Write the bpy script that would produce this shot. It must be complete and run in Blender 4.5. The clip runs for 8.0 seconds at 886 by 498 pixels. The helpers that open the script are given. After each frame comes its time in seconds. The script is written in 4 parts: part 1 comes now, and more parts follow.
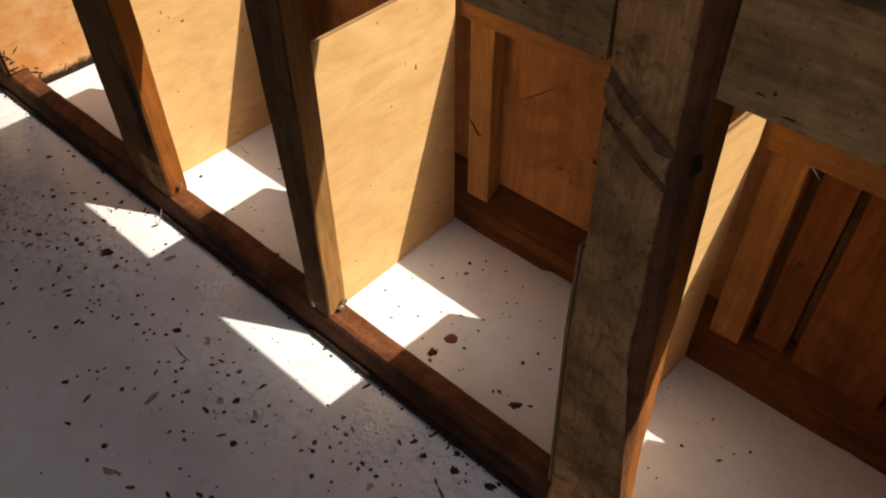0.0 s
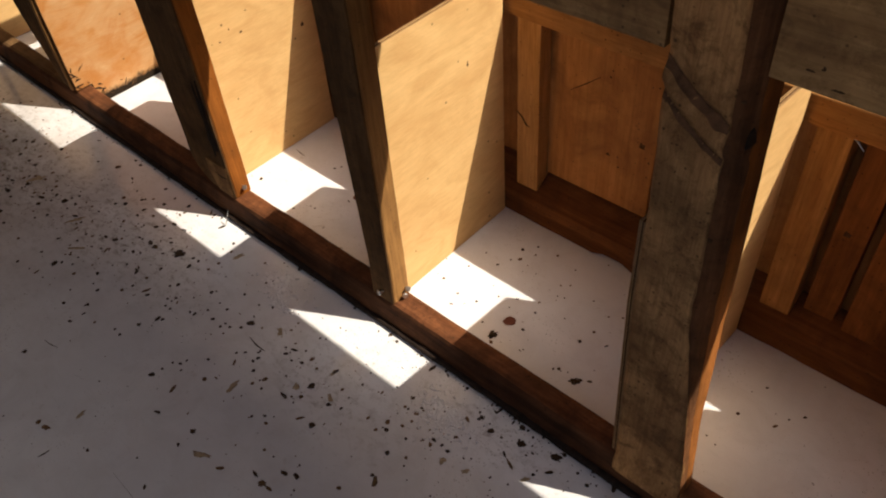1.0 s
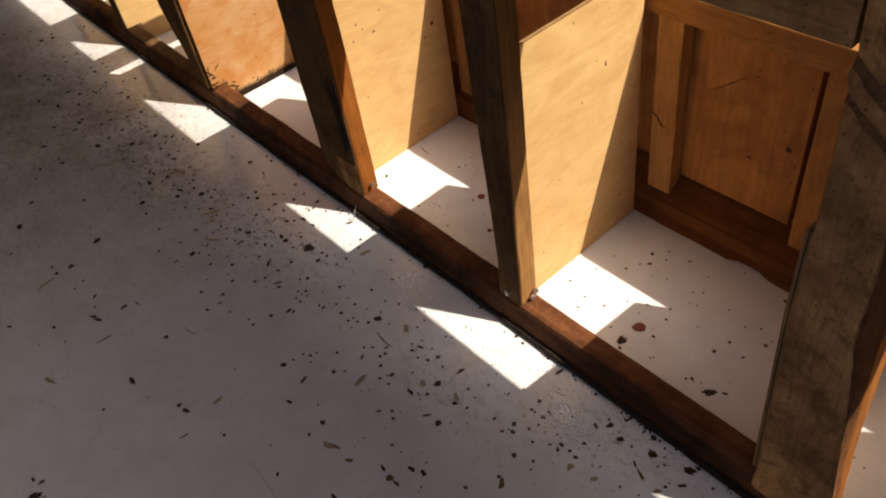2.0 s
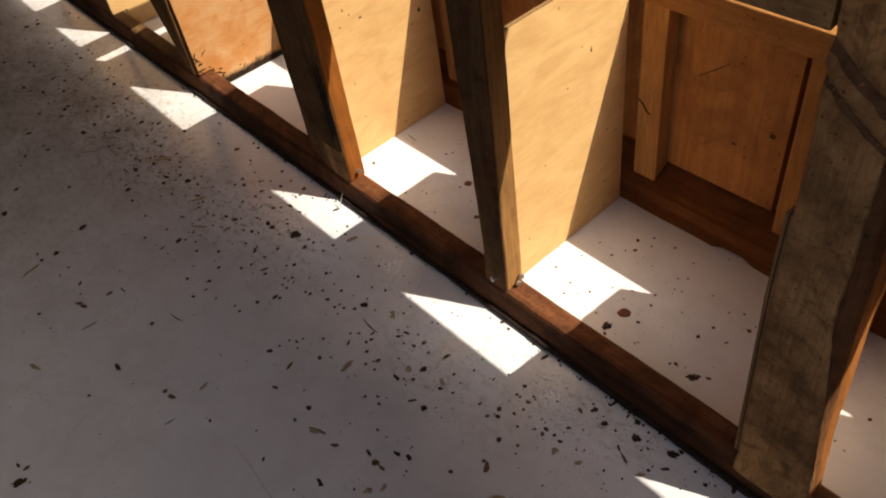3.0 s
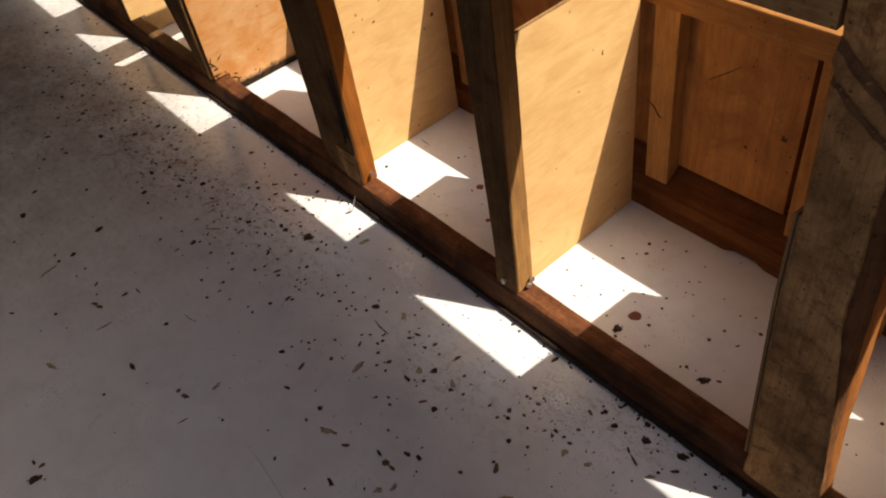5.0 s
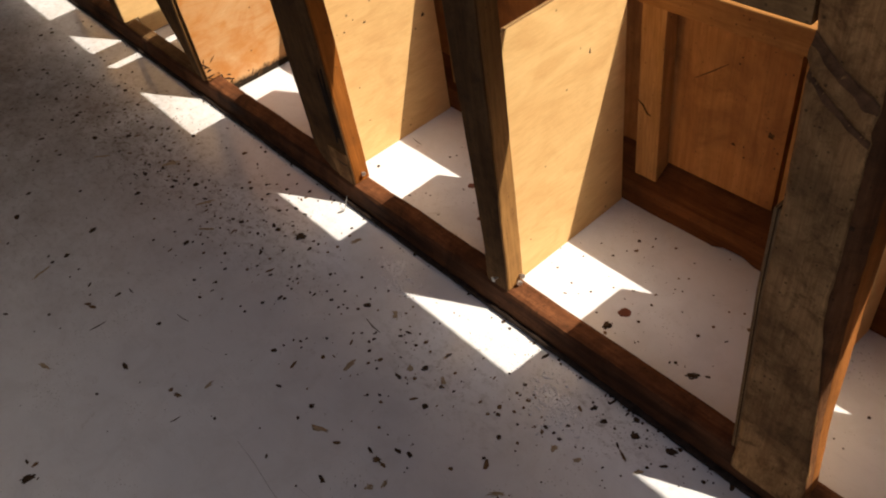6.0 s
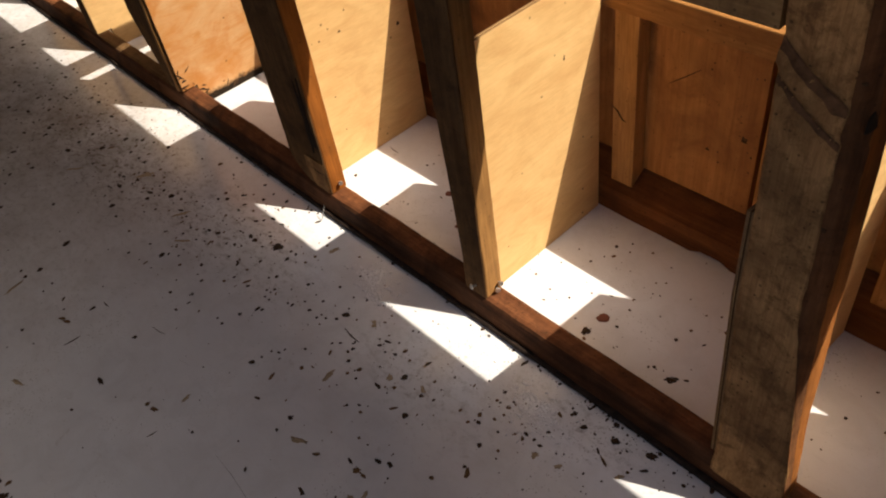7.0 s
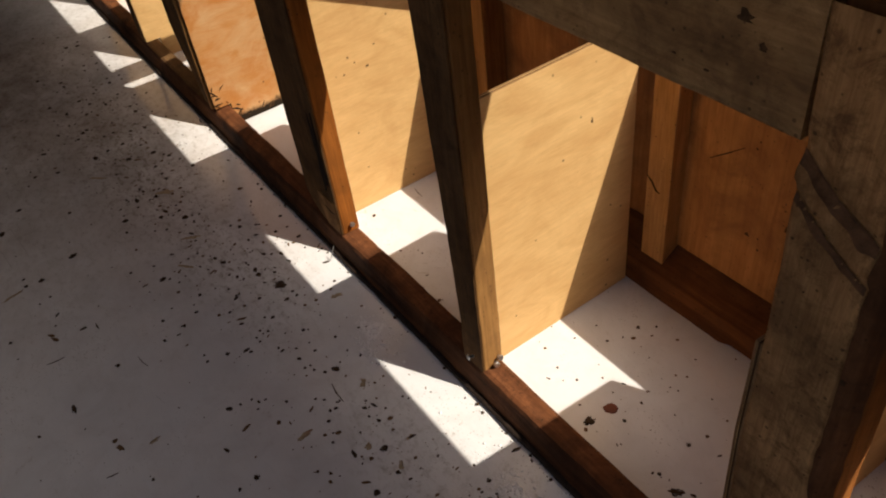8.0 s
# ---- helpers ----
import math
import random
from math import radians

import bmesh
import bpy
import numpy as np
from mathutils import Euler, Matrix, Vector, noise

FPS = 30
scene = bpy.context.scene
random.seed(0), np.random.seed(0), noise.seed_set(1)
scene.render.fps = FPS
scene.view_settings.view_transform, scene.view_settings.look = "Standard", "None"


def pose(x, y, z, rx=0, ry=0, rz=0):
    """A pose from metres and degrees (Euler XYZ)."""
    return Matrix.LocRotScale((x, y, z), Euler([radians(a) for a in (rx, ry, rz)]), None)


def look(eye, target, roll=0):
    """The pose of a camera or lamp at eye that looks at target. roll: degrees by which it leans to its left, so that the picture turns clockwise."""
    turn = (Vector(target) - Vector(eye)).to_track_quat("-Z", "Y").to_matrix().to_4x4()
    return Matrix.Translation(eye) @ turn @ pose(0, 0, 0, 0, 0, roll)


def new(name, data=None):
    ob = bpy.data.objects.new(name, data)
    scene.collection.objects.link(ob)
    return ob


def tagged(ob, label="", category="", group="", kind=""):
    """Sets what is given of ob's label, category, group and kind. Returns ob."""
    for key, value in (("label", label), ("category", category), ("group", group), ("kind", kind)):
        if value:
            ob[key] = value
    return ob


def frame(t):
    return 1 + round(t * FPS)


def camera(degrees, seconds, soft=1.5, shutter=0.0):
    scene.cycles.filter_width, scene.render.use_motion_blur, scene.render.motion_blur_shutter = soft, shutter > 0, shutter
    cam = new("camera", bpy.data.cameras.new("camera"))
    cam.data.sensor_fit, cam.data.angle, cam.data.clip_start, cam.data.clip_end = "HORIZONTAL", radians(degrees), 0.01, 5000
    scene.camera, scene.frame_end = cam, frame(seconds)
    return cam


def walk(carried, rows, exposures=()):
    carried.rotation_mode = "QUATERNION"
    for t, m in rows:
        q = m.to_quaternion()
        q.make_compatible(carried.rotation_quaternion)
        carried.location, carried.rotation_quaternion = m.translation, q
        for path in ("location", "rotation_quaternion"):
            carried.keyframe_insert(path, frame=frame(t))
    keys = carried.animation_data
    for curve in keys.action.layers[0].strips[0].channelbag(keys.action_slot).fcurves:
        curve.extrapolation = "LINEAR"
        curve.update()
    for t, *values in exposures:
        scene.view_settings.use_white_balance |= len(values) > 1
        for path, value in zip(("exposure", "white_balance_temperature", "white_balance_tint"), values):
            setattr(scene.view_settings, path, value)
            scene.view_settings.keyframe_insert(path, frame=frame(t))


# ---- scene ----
cam = camera(59.0, 8.0, soft=2.0)
PATH = [
    (0, (0.668, -0.467, 0.996), (-0.286, 0.58, -0.416), -0.5),
    (0.2, (0.686, -0.494, 1.011), (-0.245, 0.593, -0.386), -0.9),
    (0.3, (0.6908, -0.5067, 1.0235), (-0.2408, 0.587, -0.3764), -1.82),
    (0.5, (0.697, -0.526, 1.03), (-0.237, 0.571, -0.357), -2.9),
    (0.8, (0.6867, -0.5336, 1.0342), (-0.2833, 0.5162, -0.3684), -3.93),
    (1, (0.677, -0.537, 1.031), (-0.336, 0.453, -0.381), -5.2),
    (1.2, (0.6647, -0.5379, 1.0333), (-0.386, 0.4044, -0.3838), -6.62),
    (1.5, (0.647, -0.539, 1.033), (-0.441, 0.366, -0.38), -8.1),
    (1.8, (0.6362, -0.5587, 1.0375), (-0.5208, 0.2987, -0.3506), -10.14),
    (2, (0.633, -0.568, 1.036), (-0.549, 0.244, -0.358), -10.5),
    (2.2, (0.6379, -0.5665, 1.0336), (-0.5293, 0.2507, -0.3702), -10.19),
    (3.3, (0.6448, -0.5673, 1.0294), (-0.5115, 0.2469, -0.3852), -9.93),
    (3.5, (0.646, -0.568, 1.028), (-0.521, 0.24, -0.381), -9.9),
    (4, (0.645, -0.57, 1.026), (-0.524, 0.234, -0.383), -9.9),
    (4.5, (0.648, -0.57, 1.026), (-0.537, 0.223, -0.375), -10.4),
    (4.7, (0.6505, -0.5706, 1.0284), (-0.5386, 0.2263, -0.3694), -10.55),
    (5.8, (0.6691, -0.5667, 1.0298), (-0.5213, 0.2345, -0.3662), -10.74),
    (6, (0.672, -0.565, 1.028), (-0.518, 0.237, -0.365), -10.9),
    (6.5, (0.678, -0.558, 1.028), (-0.506, 0.264, -0.359), -11.3),
    (7, (0.674, -0.561, 1.025), (-0.493, 0.289, -0.359), -10.3),
    (7.3, (0.6644, -0.5487, 1.0361), (-0.5279, 0.2844, -0.3454), -10.55),
    (7.5, (0.658, -0.53, 1.035), (-0.578, 0.268, -0.321), -10.4),
    (7.7, (0.653, -0.479, 1.027), (-0.625, 0.27, -0.317), -10.7),
    (8, (0.641, -0.411, 0.989), (-0.654, 0.34, -0.338), -8.3),
]
walk(cam, [(t, look(eye, target, roll)) for t, eye, target, roll in PATH],
     [(0.0, 0.33, 6530, 9), (1.0, 0.33, 6530, 9), (2.0, 0.35, 6530, 9), (3.5, 0.38, 6530, 9), (6.5, 0.42, 6530, 9), (7.2, 0.4, 6530, 9), (7.6, 0.34, 6530, 9), (8.0, 0.08, 6530, 9)])

# ---- light ----
# the sun stands over the low back wall and shines down between it and the top boards
SUN = Vector((0.68, 0.366, 1.0)).normalized()
ELEV = math.asin(SUN.z)
sky_world = bpy.data.worlds.new("daylight")
scene.world = sky_world
sky_world.use_nodes = True
wn = sky_world.node_tree
sky = wn.nodes.new("ShaderNodeTexSky")
sky.sky_type = "NISHITA"
sky.sun_disc = False
sky.sun_elevation = ELEV
sky.air_density, sky.dust_density, sky.ozone_density = 0.6, 7.0, 0.15
sky.sun_rotation = math.atan2(SUN.x, SUN.y)
wn.links.new(sky.outputs[0], wn.nodes["Background"].inputs[0])
wn.nodes["Background"].inputs[1].default_value = 0.13
sun_data = bpy.data.lights.new("sun", "SUN")
sun_data.energy, sun_data.angle, sun_data.color = 5.0, radians(0.5), (1.0, 0.91, 0.79)
new("sun", sun_data).matrix_world = look(SUN * 8, (0, 0, 0))



# ---- materials ----
def material(name):
    m = bpy.data.materials.new(name)
    m.use_nodes = True
    nt = m.node_tree
    return m, nt, nt.nodes["Principled BSDF"]


def node(nt, kind, **values):
    n = nt.nodes.new("ShaderNode" + kind)
    for key, value in values.items():
        n.inputs[key].default_value = value
    return n


def place(nt, scale, random_shift=True):
    """Object coordinates, shifted by chance from piece to piece and scaled."""
    tc = node(nt, "TexCoord")
    mp = node(nt, "Mapping")
    mp.inputs["Scale"].default_value = scale
    if random_shift:
        info = node(nt, "ObjectInfo")
        add = nt.nodes.new("ShaderNodeVectorMath")
        add.operation = "MULTIPLY_ADD"
        comb = node(nt, "CombineXYZ")
        for i in range(3):
            nt.links.new(info.outputs["Random"], comb.inputs[i])
        nt.links.new(comb.outputs[0], add.inputs[0])
        add.inputs[1].default_value = (3.1, 5.7, 2.3)
        nt.links.new(tc.outputs["Object"], add.inputs[2])
        nt.links.new(add.outputs[0], mp.inputs["Vector"])
    else:
        nt.links.new(tc.outputs["Object"], mp.inputs["Vector"])
    return mp.outputs[0]


def ramp(nt, fac, *stops):
    r = nt.nodes.new("ShaderNodeValToRGB")
    el = r.color_ramp.elements
    while len(el) < len(stops):
        el.new(0.5)
    for e, (p, c) in zip(el, stops):
        e.position = p
        e.color = (*c, 1) if len(c) == 3 else c
    nt.links.new(fac, r.inputs[0])
    return r.outputs[0]


def mix(nt, fac, a, b, how="MIX"):
    n = nt.nodes.new("ShaderNodeMix")
    n.data_type, n.blend_type = "RGBA", how
    for sock, v in ((n.inputs[0], fac), (n.inputs[6], a), (n.inputs[7], b)):
        if isinstance(v, (int, float)):
            sock.default_value = v
        elif isinstance(v, tuple):
            sock.default_value = (*v, 1)
        else:
            nt.links.new(v, sock)
    return n.outputs[2]


def noise_tex(nt, vec, scale, detail=4.0, rough=0.6, distort=0.0):
    n = node(nt, "TexNoise", Scale=scale, Detail=detail, Roughness=rough, Distortion=distort)
    nt.links.new(vec, n.inputs["Vector"])
    return n.outputs["Fac"]


def bump(nt, bsdf, height, strength, distance):
    b = node(nt, "Bump", Strength=strength, Distance=distance)
    nt.links.new(height, b.inputs["Height"])
    nt.links.new(b.outputs[0], bsdf.inputs["Normal"])


G, W = (0, 0, 0), (1, 1, 1)


def wood(name, dark, light, axis, stain, stain_amount=0.5, grain=1.0, rough=0.7, speck=0.5, relief=0.5, mottle=0.0):
    """Sawn timber whose grain runs along the axis, with stains and small dark specks."""
    m, nt, bsdf = material(name)
    s = [1.0, 1.0, 1.0]
    s["xyz".index(axis)] = 0.07
    vec = place(nt, s)
    free = place(nt, (1, 1, 1))
    fine = noise_tex(nt, vec, 260 * grain, 5, 0.65, 0.4)
    broad = noise_tex(nt, vec, 34 * grain, 3, 0.55, 1.4)
    col = mix(nt, ramp(nt, broad, (0.28, G), (0.72, W)), dark, light)
    col = mix(nt, 0.75, col, ramp(nt, fine, (0.3, (0.5, 0.48, 0.45)), (0.68, (1.0, 1.0, 1.0))), "MULTIPLY")
    blot = ramp(nt, noise_tex(nt, free, 9, 5, 0.65, 0.6), (0.42, G), (0.68, W))
    scaled = node(nt, "Math")
    scaled.operation = "MULTIPLY"
    nt.links.new(blot, scaled.inputs[0])
    scaled.inputs[1].default_value = stain_amount
    col = mix(nt, scaled.outputs[0], col, stain)
    if mottle:
        # grime rubbed into the sawn face, in ragged flecks
        flecks = ramp(nt, noise_tex(nt, free, 38, 9, 0.8, 0.5), (0.48, G), (0.64, (mottle,) * 3))
        col = mix(nt, flecks, col, stain)
    spots = node(nt, "TexVoronoi", Scale=85.0)
    nt.links.new(free, spots.inputs["Vector"])
    gate = noise_tex(nt, free, 17, 3)
    sum_ = node(nt, "Math")
    sum_.operation = "MULTIPLY_ADD"
    nt.links.new(gate, sum_.inputs[0])
    sum_.inputs[1].default_value = -0.30
    nt.links.new(spots.outputs["Distance"], sum_.inputs[2])
    shift = node(nt, "Math")
    shift.operation = "ADD"
    nt.links.new(sum_.outputs[0], shift.inputs[0])
    shift.inputs[1].default_value = 0.065
    mask = ramp(nt, shift.outputs[0], (0.0, (speck, speck, speck)), (0.05, G))
    col = mix(nt, mask, col, (0.025, 0.015, 0.008))
    nt.links.new(col, bsdf.inputs["Base Color"])
    bsdf.inputs["Roughness"].default_value = rough
    bsdf.inputs["Specular IOR Level"].default_value = 0.08
    bump(nt, bsdf, fine, relief, 0.0012)
    return m


def plywood(name, base, pale, stain, stain_amount, foot=0.0):
    """Rotary-cut veneer: soft wavy figure, faint vertical cast, pin knots."""
    m, nt, bsdf = material(name)
    vec = place(nt, (1.0, 0.45, 1.1))
    wavy = noise_tex(nt, vec, 16, 6, 0.55, 1.6)
    fine = noise_tex(nt, place(nt, (1.0, 0.12, 1.0)), 300, 3, 0.6)
    col = mix(nt, ramp(nt, wavy, (0.32, G), (0.66, W)), base, pale)
    col = mix(nt, 0.35, col, ramp(nt, fine, (0.3, (0.72, 0.7, 0.66)), (0.65, (1, 1, 1))), "MULTIPLY")
    free = place(nt, (1, 1, 1))
    blot = ramp(nt, noise_tex(nt, free, 7, 5, 0.7, 0.8), (0.45, G), (0.72, (stain_amount,) * 3))
    col = mix(nt, blot, col, stain)
    if foot:
        # old damp has blackened the lowest hand's width in a ragged line
        tc = node(nt, "TexCoord")
        sep = node(nt, "SeparateXYZ")
        nt.links.new(tc.outputs["Object"], sep.inputs[0])
        edge = node(nt, "Math")
        edge.operation = "MULTIPLY_ADD"
        nt.links.new(noise_tex(nt, free, 26, 5, 0.75), edge.inputs[0])
        edge.inputs[1].default_value = -0.034
        nt.links.new(sep.outputs[2], edge.inputs[2])
        col = mix(nt, ramp(nt, edge.outputs[0], (0.0, (foot,) * 3), (0.012, G)), col, (0.022, 0.014, 0.008))
    spots = node(nt, "TexVoronoi", Scale=24.0)
    nt.links.new(free, spots.inputs["Vector"])
    col = mix(nt, ramp(nt, spots.outputs["Distance"], (0.035, (0.8,) * 3), (0.07, G)), col, (0.05, 0.025, 0.01))
    nt.links.new(col, bsdf.inputs["Base Color"])
    bsdf.inputs["Roughness"].default_value = 0.62
    bsdf.inputs["Specular IOR Level"].default_value = 0.08
    bump(nt, bsdf, wavy, 0.12, 0.002)
    return m


def gelcoat():
    """Glossy white floor coat: yellowed stains, rubbed-in dirt, painted pale sheen and hair scratches."""
    m, nt, bsdf = material("white_floor_coat")
    free = place(nt, (1, 1, 1), False)
    col = mix(nt, ramp(nt, noise_tex(nt, free, 5, 4, 0.6), (0.35, G), (0.7, W)), (0.72, 0.71, 0.71), (0.80, 0.79, 0.78))
    # brownish smears
    smear = ramp(nt, noise_tex(nt, place(nt, (1.0, 1.7, 1.0), False), 30, 6, 0.7, 1.2), (0.60, G), (0.74, (0.55,) * 3))
    zone = ramp(nt, noise_tex(nt, free, 3.4, 2), (0.45, G), (0.62, W))
    sm = mix(nt, 1.0, smear, zone, "MULTIPLY")
    col = mix(nt, sm, col, (0.30, 0.22, 0.14))
    # the finest ingrained specks, in a few areas only
    v = node(nt, "TexVoronoi", Scale=170.0)
    nt.links.new(free, v.inputs["Vector"])
    gate = node(nt, "Math")
    gate.operation = "MULTIPLY_ADD"
    nt.links.new(noise_tex(nt, free, 5.0, 3, 0.7), gate.inputs[0])
    gate.inputs[1].default_value = -0.9
    nt.links.new(v.outputs["Distance"], gate.inputs[2])
    rise = node(nt, "Math")
    rise.operation = "ADD"
    nt.links.new(gate.outputs[0], rise.inputs[0])
    rise.inputs[1].default_value = 0.40
    col = mix(nt, ramp(nt, rise.outputs[0], (0.0, (0.4,) * 3), (0.06, G)), col, (0.16, 0.11, 0.07))
    # trodden-in dirt: thin films and ragged streaky flecks, thickest in a few areas; the first zone also paints in the
    # dim far floor
    tc = node(nt, "TexCoord")
    streaks = ramp(nt, noise_tex(nt, place(nt, (1.0, 1.5, 1.0), False), 46, 10, 0.78, 0.3), (0.50, G), (0.68, W))
    film = ramp(nt, noise_tex(nt, place(nt, (1.0, 1.3, 1.0), False), 9, 6, 0.7, 0.4), (0.3, G), (0.7, W))
    for cx, cy, sx, sy, most, thin in ((-1.7, -0.42, 1.3, 0.66, 0.75, 0.95), (-1.05, -0.2, 0.55, 0.17, 0.95, 0.5), (-0.52, -0.17, 0.30, 0.13, 0.9, 0.3), (0.0, -0.16, 0.24, 0.10, 0.6, 0.05), (0.24, -0.06, 0.2, 0.06, 0.7, 0.1)):
        mp = node(nt, "Mapping")
        mp.vector_type = "POINT"
        mp.inputs["Location"].default_value = (-cx / sx, -cy / sy, 0)
        mp.inputs["Scale"].default_value = (1 / sx, 1 / sy, 0)
        nt.links.new(tc.outputs["Object"], mp.inputs["Vector"])
        ln = nt.nodes.new("ShaderNodeVectorMath")
        ln.operation = "LENGTH"
        nt.links.new(mp.outputs[0], ln.inputs[0])
        col = mix(nt, mix(nt, 1.0, ramp(nt, ln.outputs["Value"], (0.1, (thin,) * 3), (1.0, G)), film, "MULTIPLY"), col, (0.30, 0.24, 0.19))
        col = mix(nt, mix(nt, 1.0, ramp(nt, ln.outputs["Value"], (0.2, (most,) * 3), (1.0, G)), streaks, "MULTIPLY"), col, (0.17, 0.12, 0.075))
    # pale patches that paint in the sheen of sunlit panels on the floor
    for cx, cy, sx, sy in ((-0.24, -0.062, 0.085, 0.045), (0.172, -0.08, 0.06, 0.042)):
        mp = node(nt, "Mapping")
        mp.inputs["Location"].default_value = (-cx / sx, -cy / sy, 0)
        mp.inputs["Scale"].default_value = (1 / sx, 1 / sy, 0)
        nt.links.new(tc.outputs["Object"], mp.inputs["Vector"])
        ln = nt.nodes.new("ShaderNodeVectorMath")
        ln.operation = "LENGTH"
        nt.links.new(mp.outputs[0], ln.inputs[0])
        ragged = node(nt, "Math")
        ragged.operation = "MULTIPLY_ADD"
        nt.links.new(noise_tex(nt, free, 45, 5, 0.7), ragged.inputs[0])
        ragged.inputs[1].default_value = 1.2
        nt.links.new(ln.outputs["Value"], ragged.inputs[2])
        col = mix(nt, ramp(nt, ragged.outputs[0], (0.9, (0.85,) * 3), (1.6, G)), col, (0.93, 0.93, 0.92))
    # greyish worn patches
    worn = ramp(nt, noise_tex(nt, free, 13, 6, 0.7, 0.6), (0.45, G), (0.75, (0.35,) * 3))
    col = mix(nt, worn, col, (0.50, 0.46, 0.43))
    # hair scratches
    sc = noise_tex(nt, place(nt, (0.25, 3.0, 1.0), False), 26, 2, 0.5, 0.7)
    line = ramp(nt, sc, (0.493, G), (0.5, (0.10,) * 3), (0.507, G))
    col = mix(nt, line, col, (0.35, 0.33, 0.33))
    nt.links.new(col, bsdf.inputs["Base Color"])
    r = ramp(nt, noise_tex(nt, free, 11, 5, 0.65), (0.35, (0.09,) * 3), (0.7, (0.22,) * 3))
    bsdf.inputs["IOR"].default_value = 1.62
    nt.links.new(r, bsdf.inputs["Roughness"])
    bump(nt, bsdf, noise_tex(nt, free, 34, 4, 0.55), 0.05, 0.0015)
    return m


def plain(name, colour, rough=0.6, metal=0.0, vary=0.25, scale=60.0):
    m, nt, bsdf = material(name)
    n = noise_tex(nt, place(nt, (1, 1, 1)), scale, 5, 0.65)
    lo = tuple(c * (1 - vary) for c in colour)
    hi = tuple(min(1, c * (1 + vary)) for c in colour)
    nt.links.new(ramp(nt, n, (0.3, lo), (0.7, hi)), bsdf.inputs["Base Color"])
    bsdf.inputs["Roughness"].default_value = rough
    bsdf.inputs["Metallic"].default_value = metal
    if rough > 0.7:
        bsdf.inputs["Specular IOR Level"].default_value = 0.1
    bump(nt, bsdf, n, 0.3, 0.001)
    return m


FLOOR = gelcoat()
GREY_Z = wood("weathered_timber_upright", (0.463, 0.232, 0.0902), (0.669, 0.367, 0.144), "z", (0.12, 0.058, 0.022), 0.85, 1.3, 0.8, 0.6, 0.9, 0.75)
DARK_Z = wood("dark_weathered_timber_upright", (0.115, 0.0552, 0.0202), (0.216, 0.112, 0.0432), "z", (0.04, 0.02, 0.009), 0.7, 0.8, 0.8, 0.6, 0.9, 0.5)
GREY_X = wood("weathered_timber_level", (0.419, 0.234, 0.0936), (0.579, 0.345, 0.142), "x", (0.10, 0.05, 0.022), 0.7, 0.8, 0.8, 0.5, 0.9, 0.5)
HONEY_Z = wood("honey_pine_upright", (0.286, 0.138, 0.0426), (0.477, 0.247, 0.082), "z", (0.14, 0.07, 0.028), 0.45, 0.7, 0.65, 0.4, 0.5)
ORANGE_Z = wood("orange_pine_upright", (0.284, 0.0874, 0.0144), (0.462, 0.157, 0.0288), "z", (0.10, 0.036, 0.011), 0.4, 0.7, 0.65, 0.6, 0.5)
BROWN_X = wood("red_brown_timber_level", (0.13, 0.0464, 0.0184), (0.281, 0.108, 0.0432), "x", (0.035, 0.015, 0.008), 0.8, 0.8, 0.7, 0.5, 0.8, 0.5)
DARK_X = wood("damp_blackened_timber_level", (0.025, 0.014, 0.008), (0.07, 0.038, 0.02), "x", (0.014, 0.009, 0.006), 0.6, 0.8, 0.9, 0.3, 0.8)
TAN_Z = wood("tan_pine_upright", (0.382, 0.17, 0.0492), (0.586, 0.29, 0.0935), "z", (0.15, 0.066, 0.024), 0.5, 0.7, 0.65, 0.5, 0.5)
PALE_Z = wood("pale_pine_upright", (0.475, 0.234, 0.0753), (0.665, 0.352, 0.124), "z", (0.22, 0.11, 0.042), 0.4, 0.7, 0.65, 0.5, 0.5)
TAN_X = wood("tan_pine_level", (0.395, 0.17, 0.0492), (0.572, 0.28, 0.0886), "x", (0.15, 0.066, 0.024), 0.5, 0.7, 0.65, 0.5, 0.5)
UMBER_Z = wood("umber_pine_upright", (0.208, 0.073, 0.0184), (0.389, 0.146, 0.0388), "z", (0.06, 0.024, 0.009), 0.6, 0.6, 0.7, 0.6, 0.6)
SHADED_X = wood("shaded_timber_level", (0.0653, 0.029, 0.0145), (0.203, 0.0812, 0.0348), "x", (0.016, 0.010, 0.007), 0.7, 0.8, 0.75, 0.4, 0.8)
BARK_Z = wood("waney_bark_upright", (0.138, 0.0562, 0.0225), (0.25, 0.106, 0.0425), "z", (0.04, 0.02, 0.01), 0.6, 0.8, 0.85, 0.5, 1.0, 0.4)
OLIVE_X = wood("olive_brown_timber_level", (0.13, 0.070, 0.030), (0.23, 0.13, 0.056), "x", (0.05, 0.026, 0.013), 0.6, 0.8, 0.8, 0.5, 0.8, 0.4)
RUST_X = wood("warm_brown_timber_level", (0.112, 0.0396, 0.012), (0.23, 0.0867, 0.0267), "x", (0.05, 0.02, 0.009), 0.65, 0.7, 0.7, 0.6, 0.6)
PLY = plywood("pale_plywood", (0.64, 0.385, 0.155), (0.74, 0.475, 0.205), (0.50, 0.27, 0.10), 0.38)
PLY_OLD = plywood("stained_plywood", (0.50, 0.22, 0.065), (0.58, 0.34, 0.16), (0.44, 0.15, 0.028), 0.9, 1.0)
PLY_BACK = wood("back_sheet_veneer", (0.438, 0.184, 0.0532), (0.57, 0.268, 0.084), "z", (0.18, 0.075, 0.025), 0.75, 0.4, 0.6, 0.3, 0.25)
PLY_EDGE = plain("plywood_edge", (0.26, 0.15, 0.065), 0.85)
PLY_CORE = plain("plywood_core", (0.10, 0.05, 0.022), 0.9)
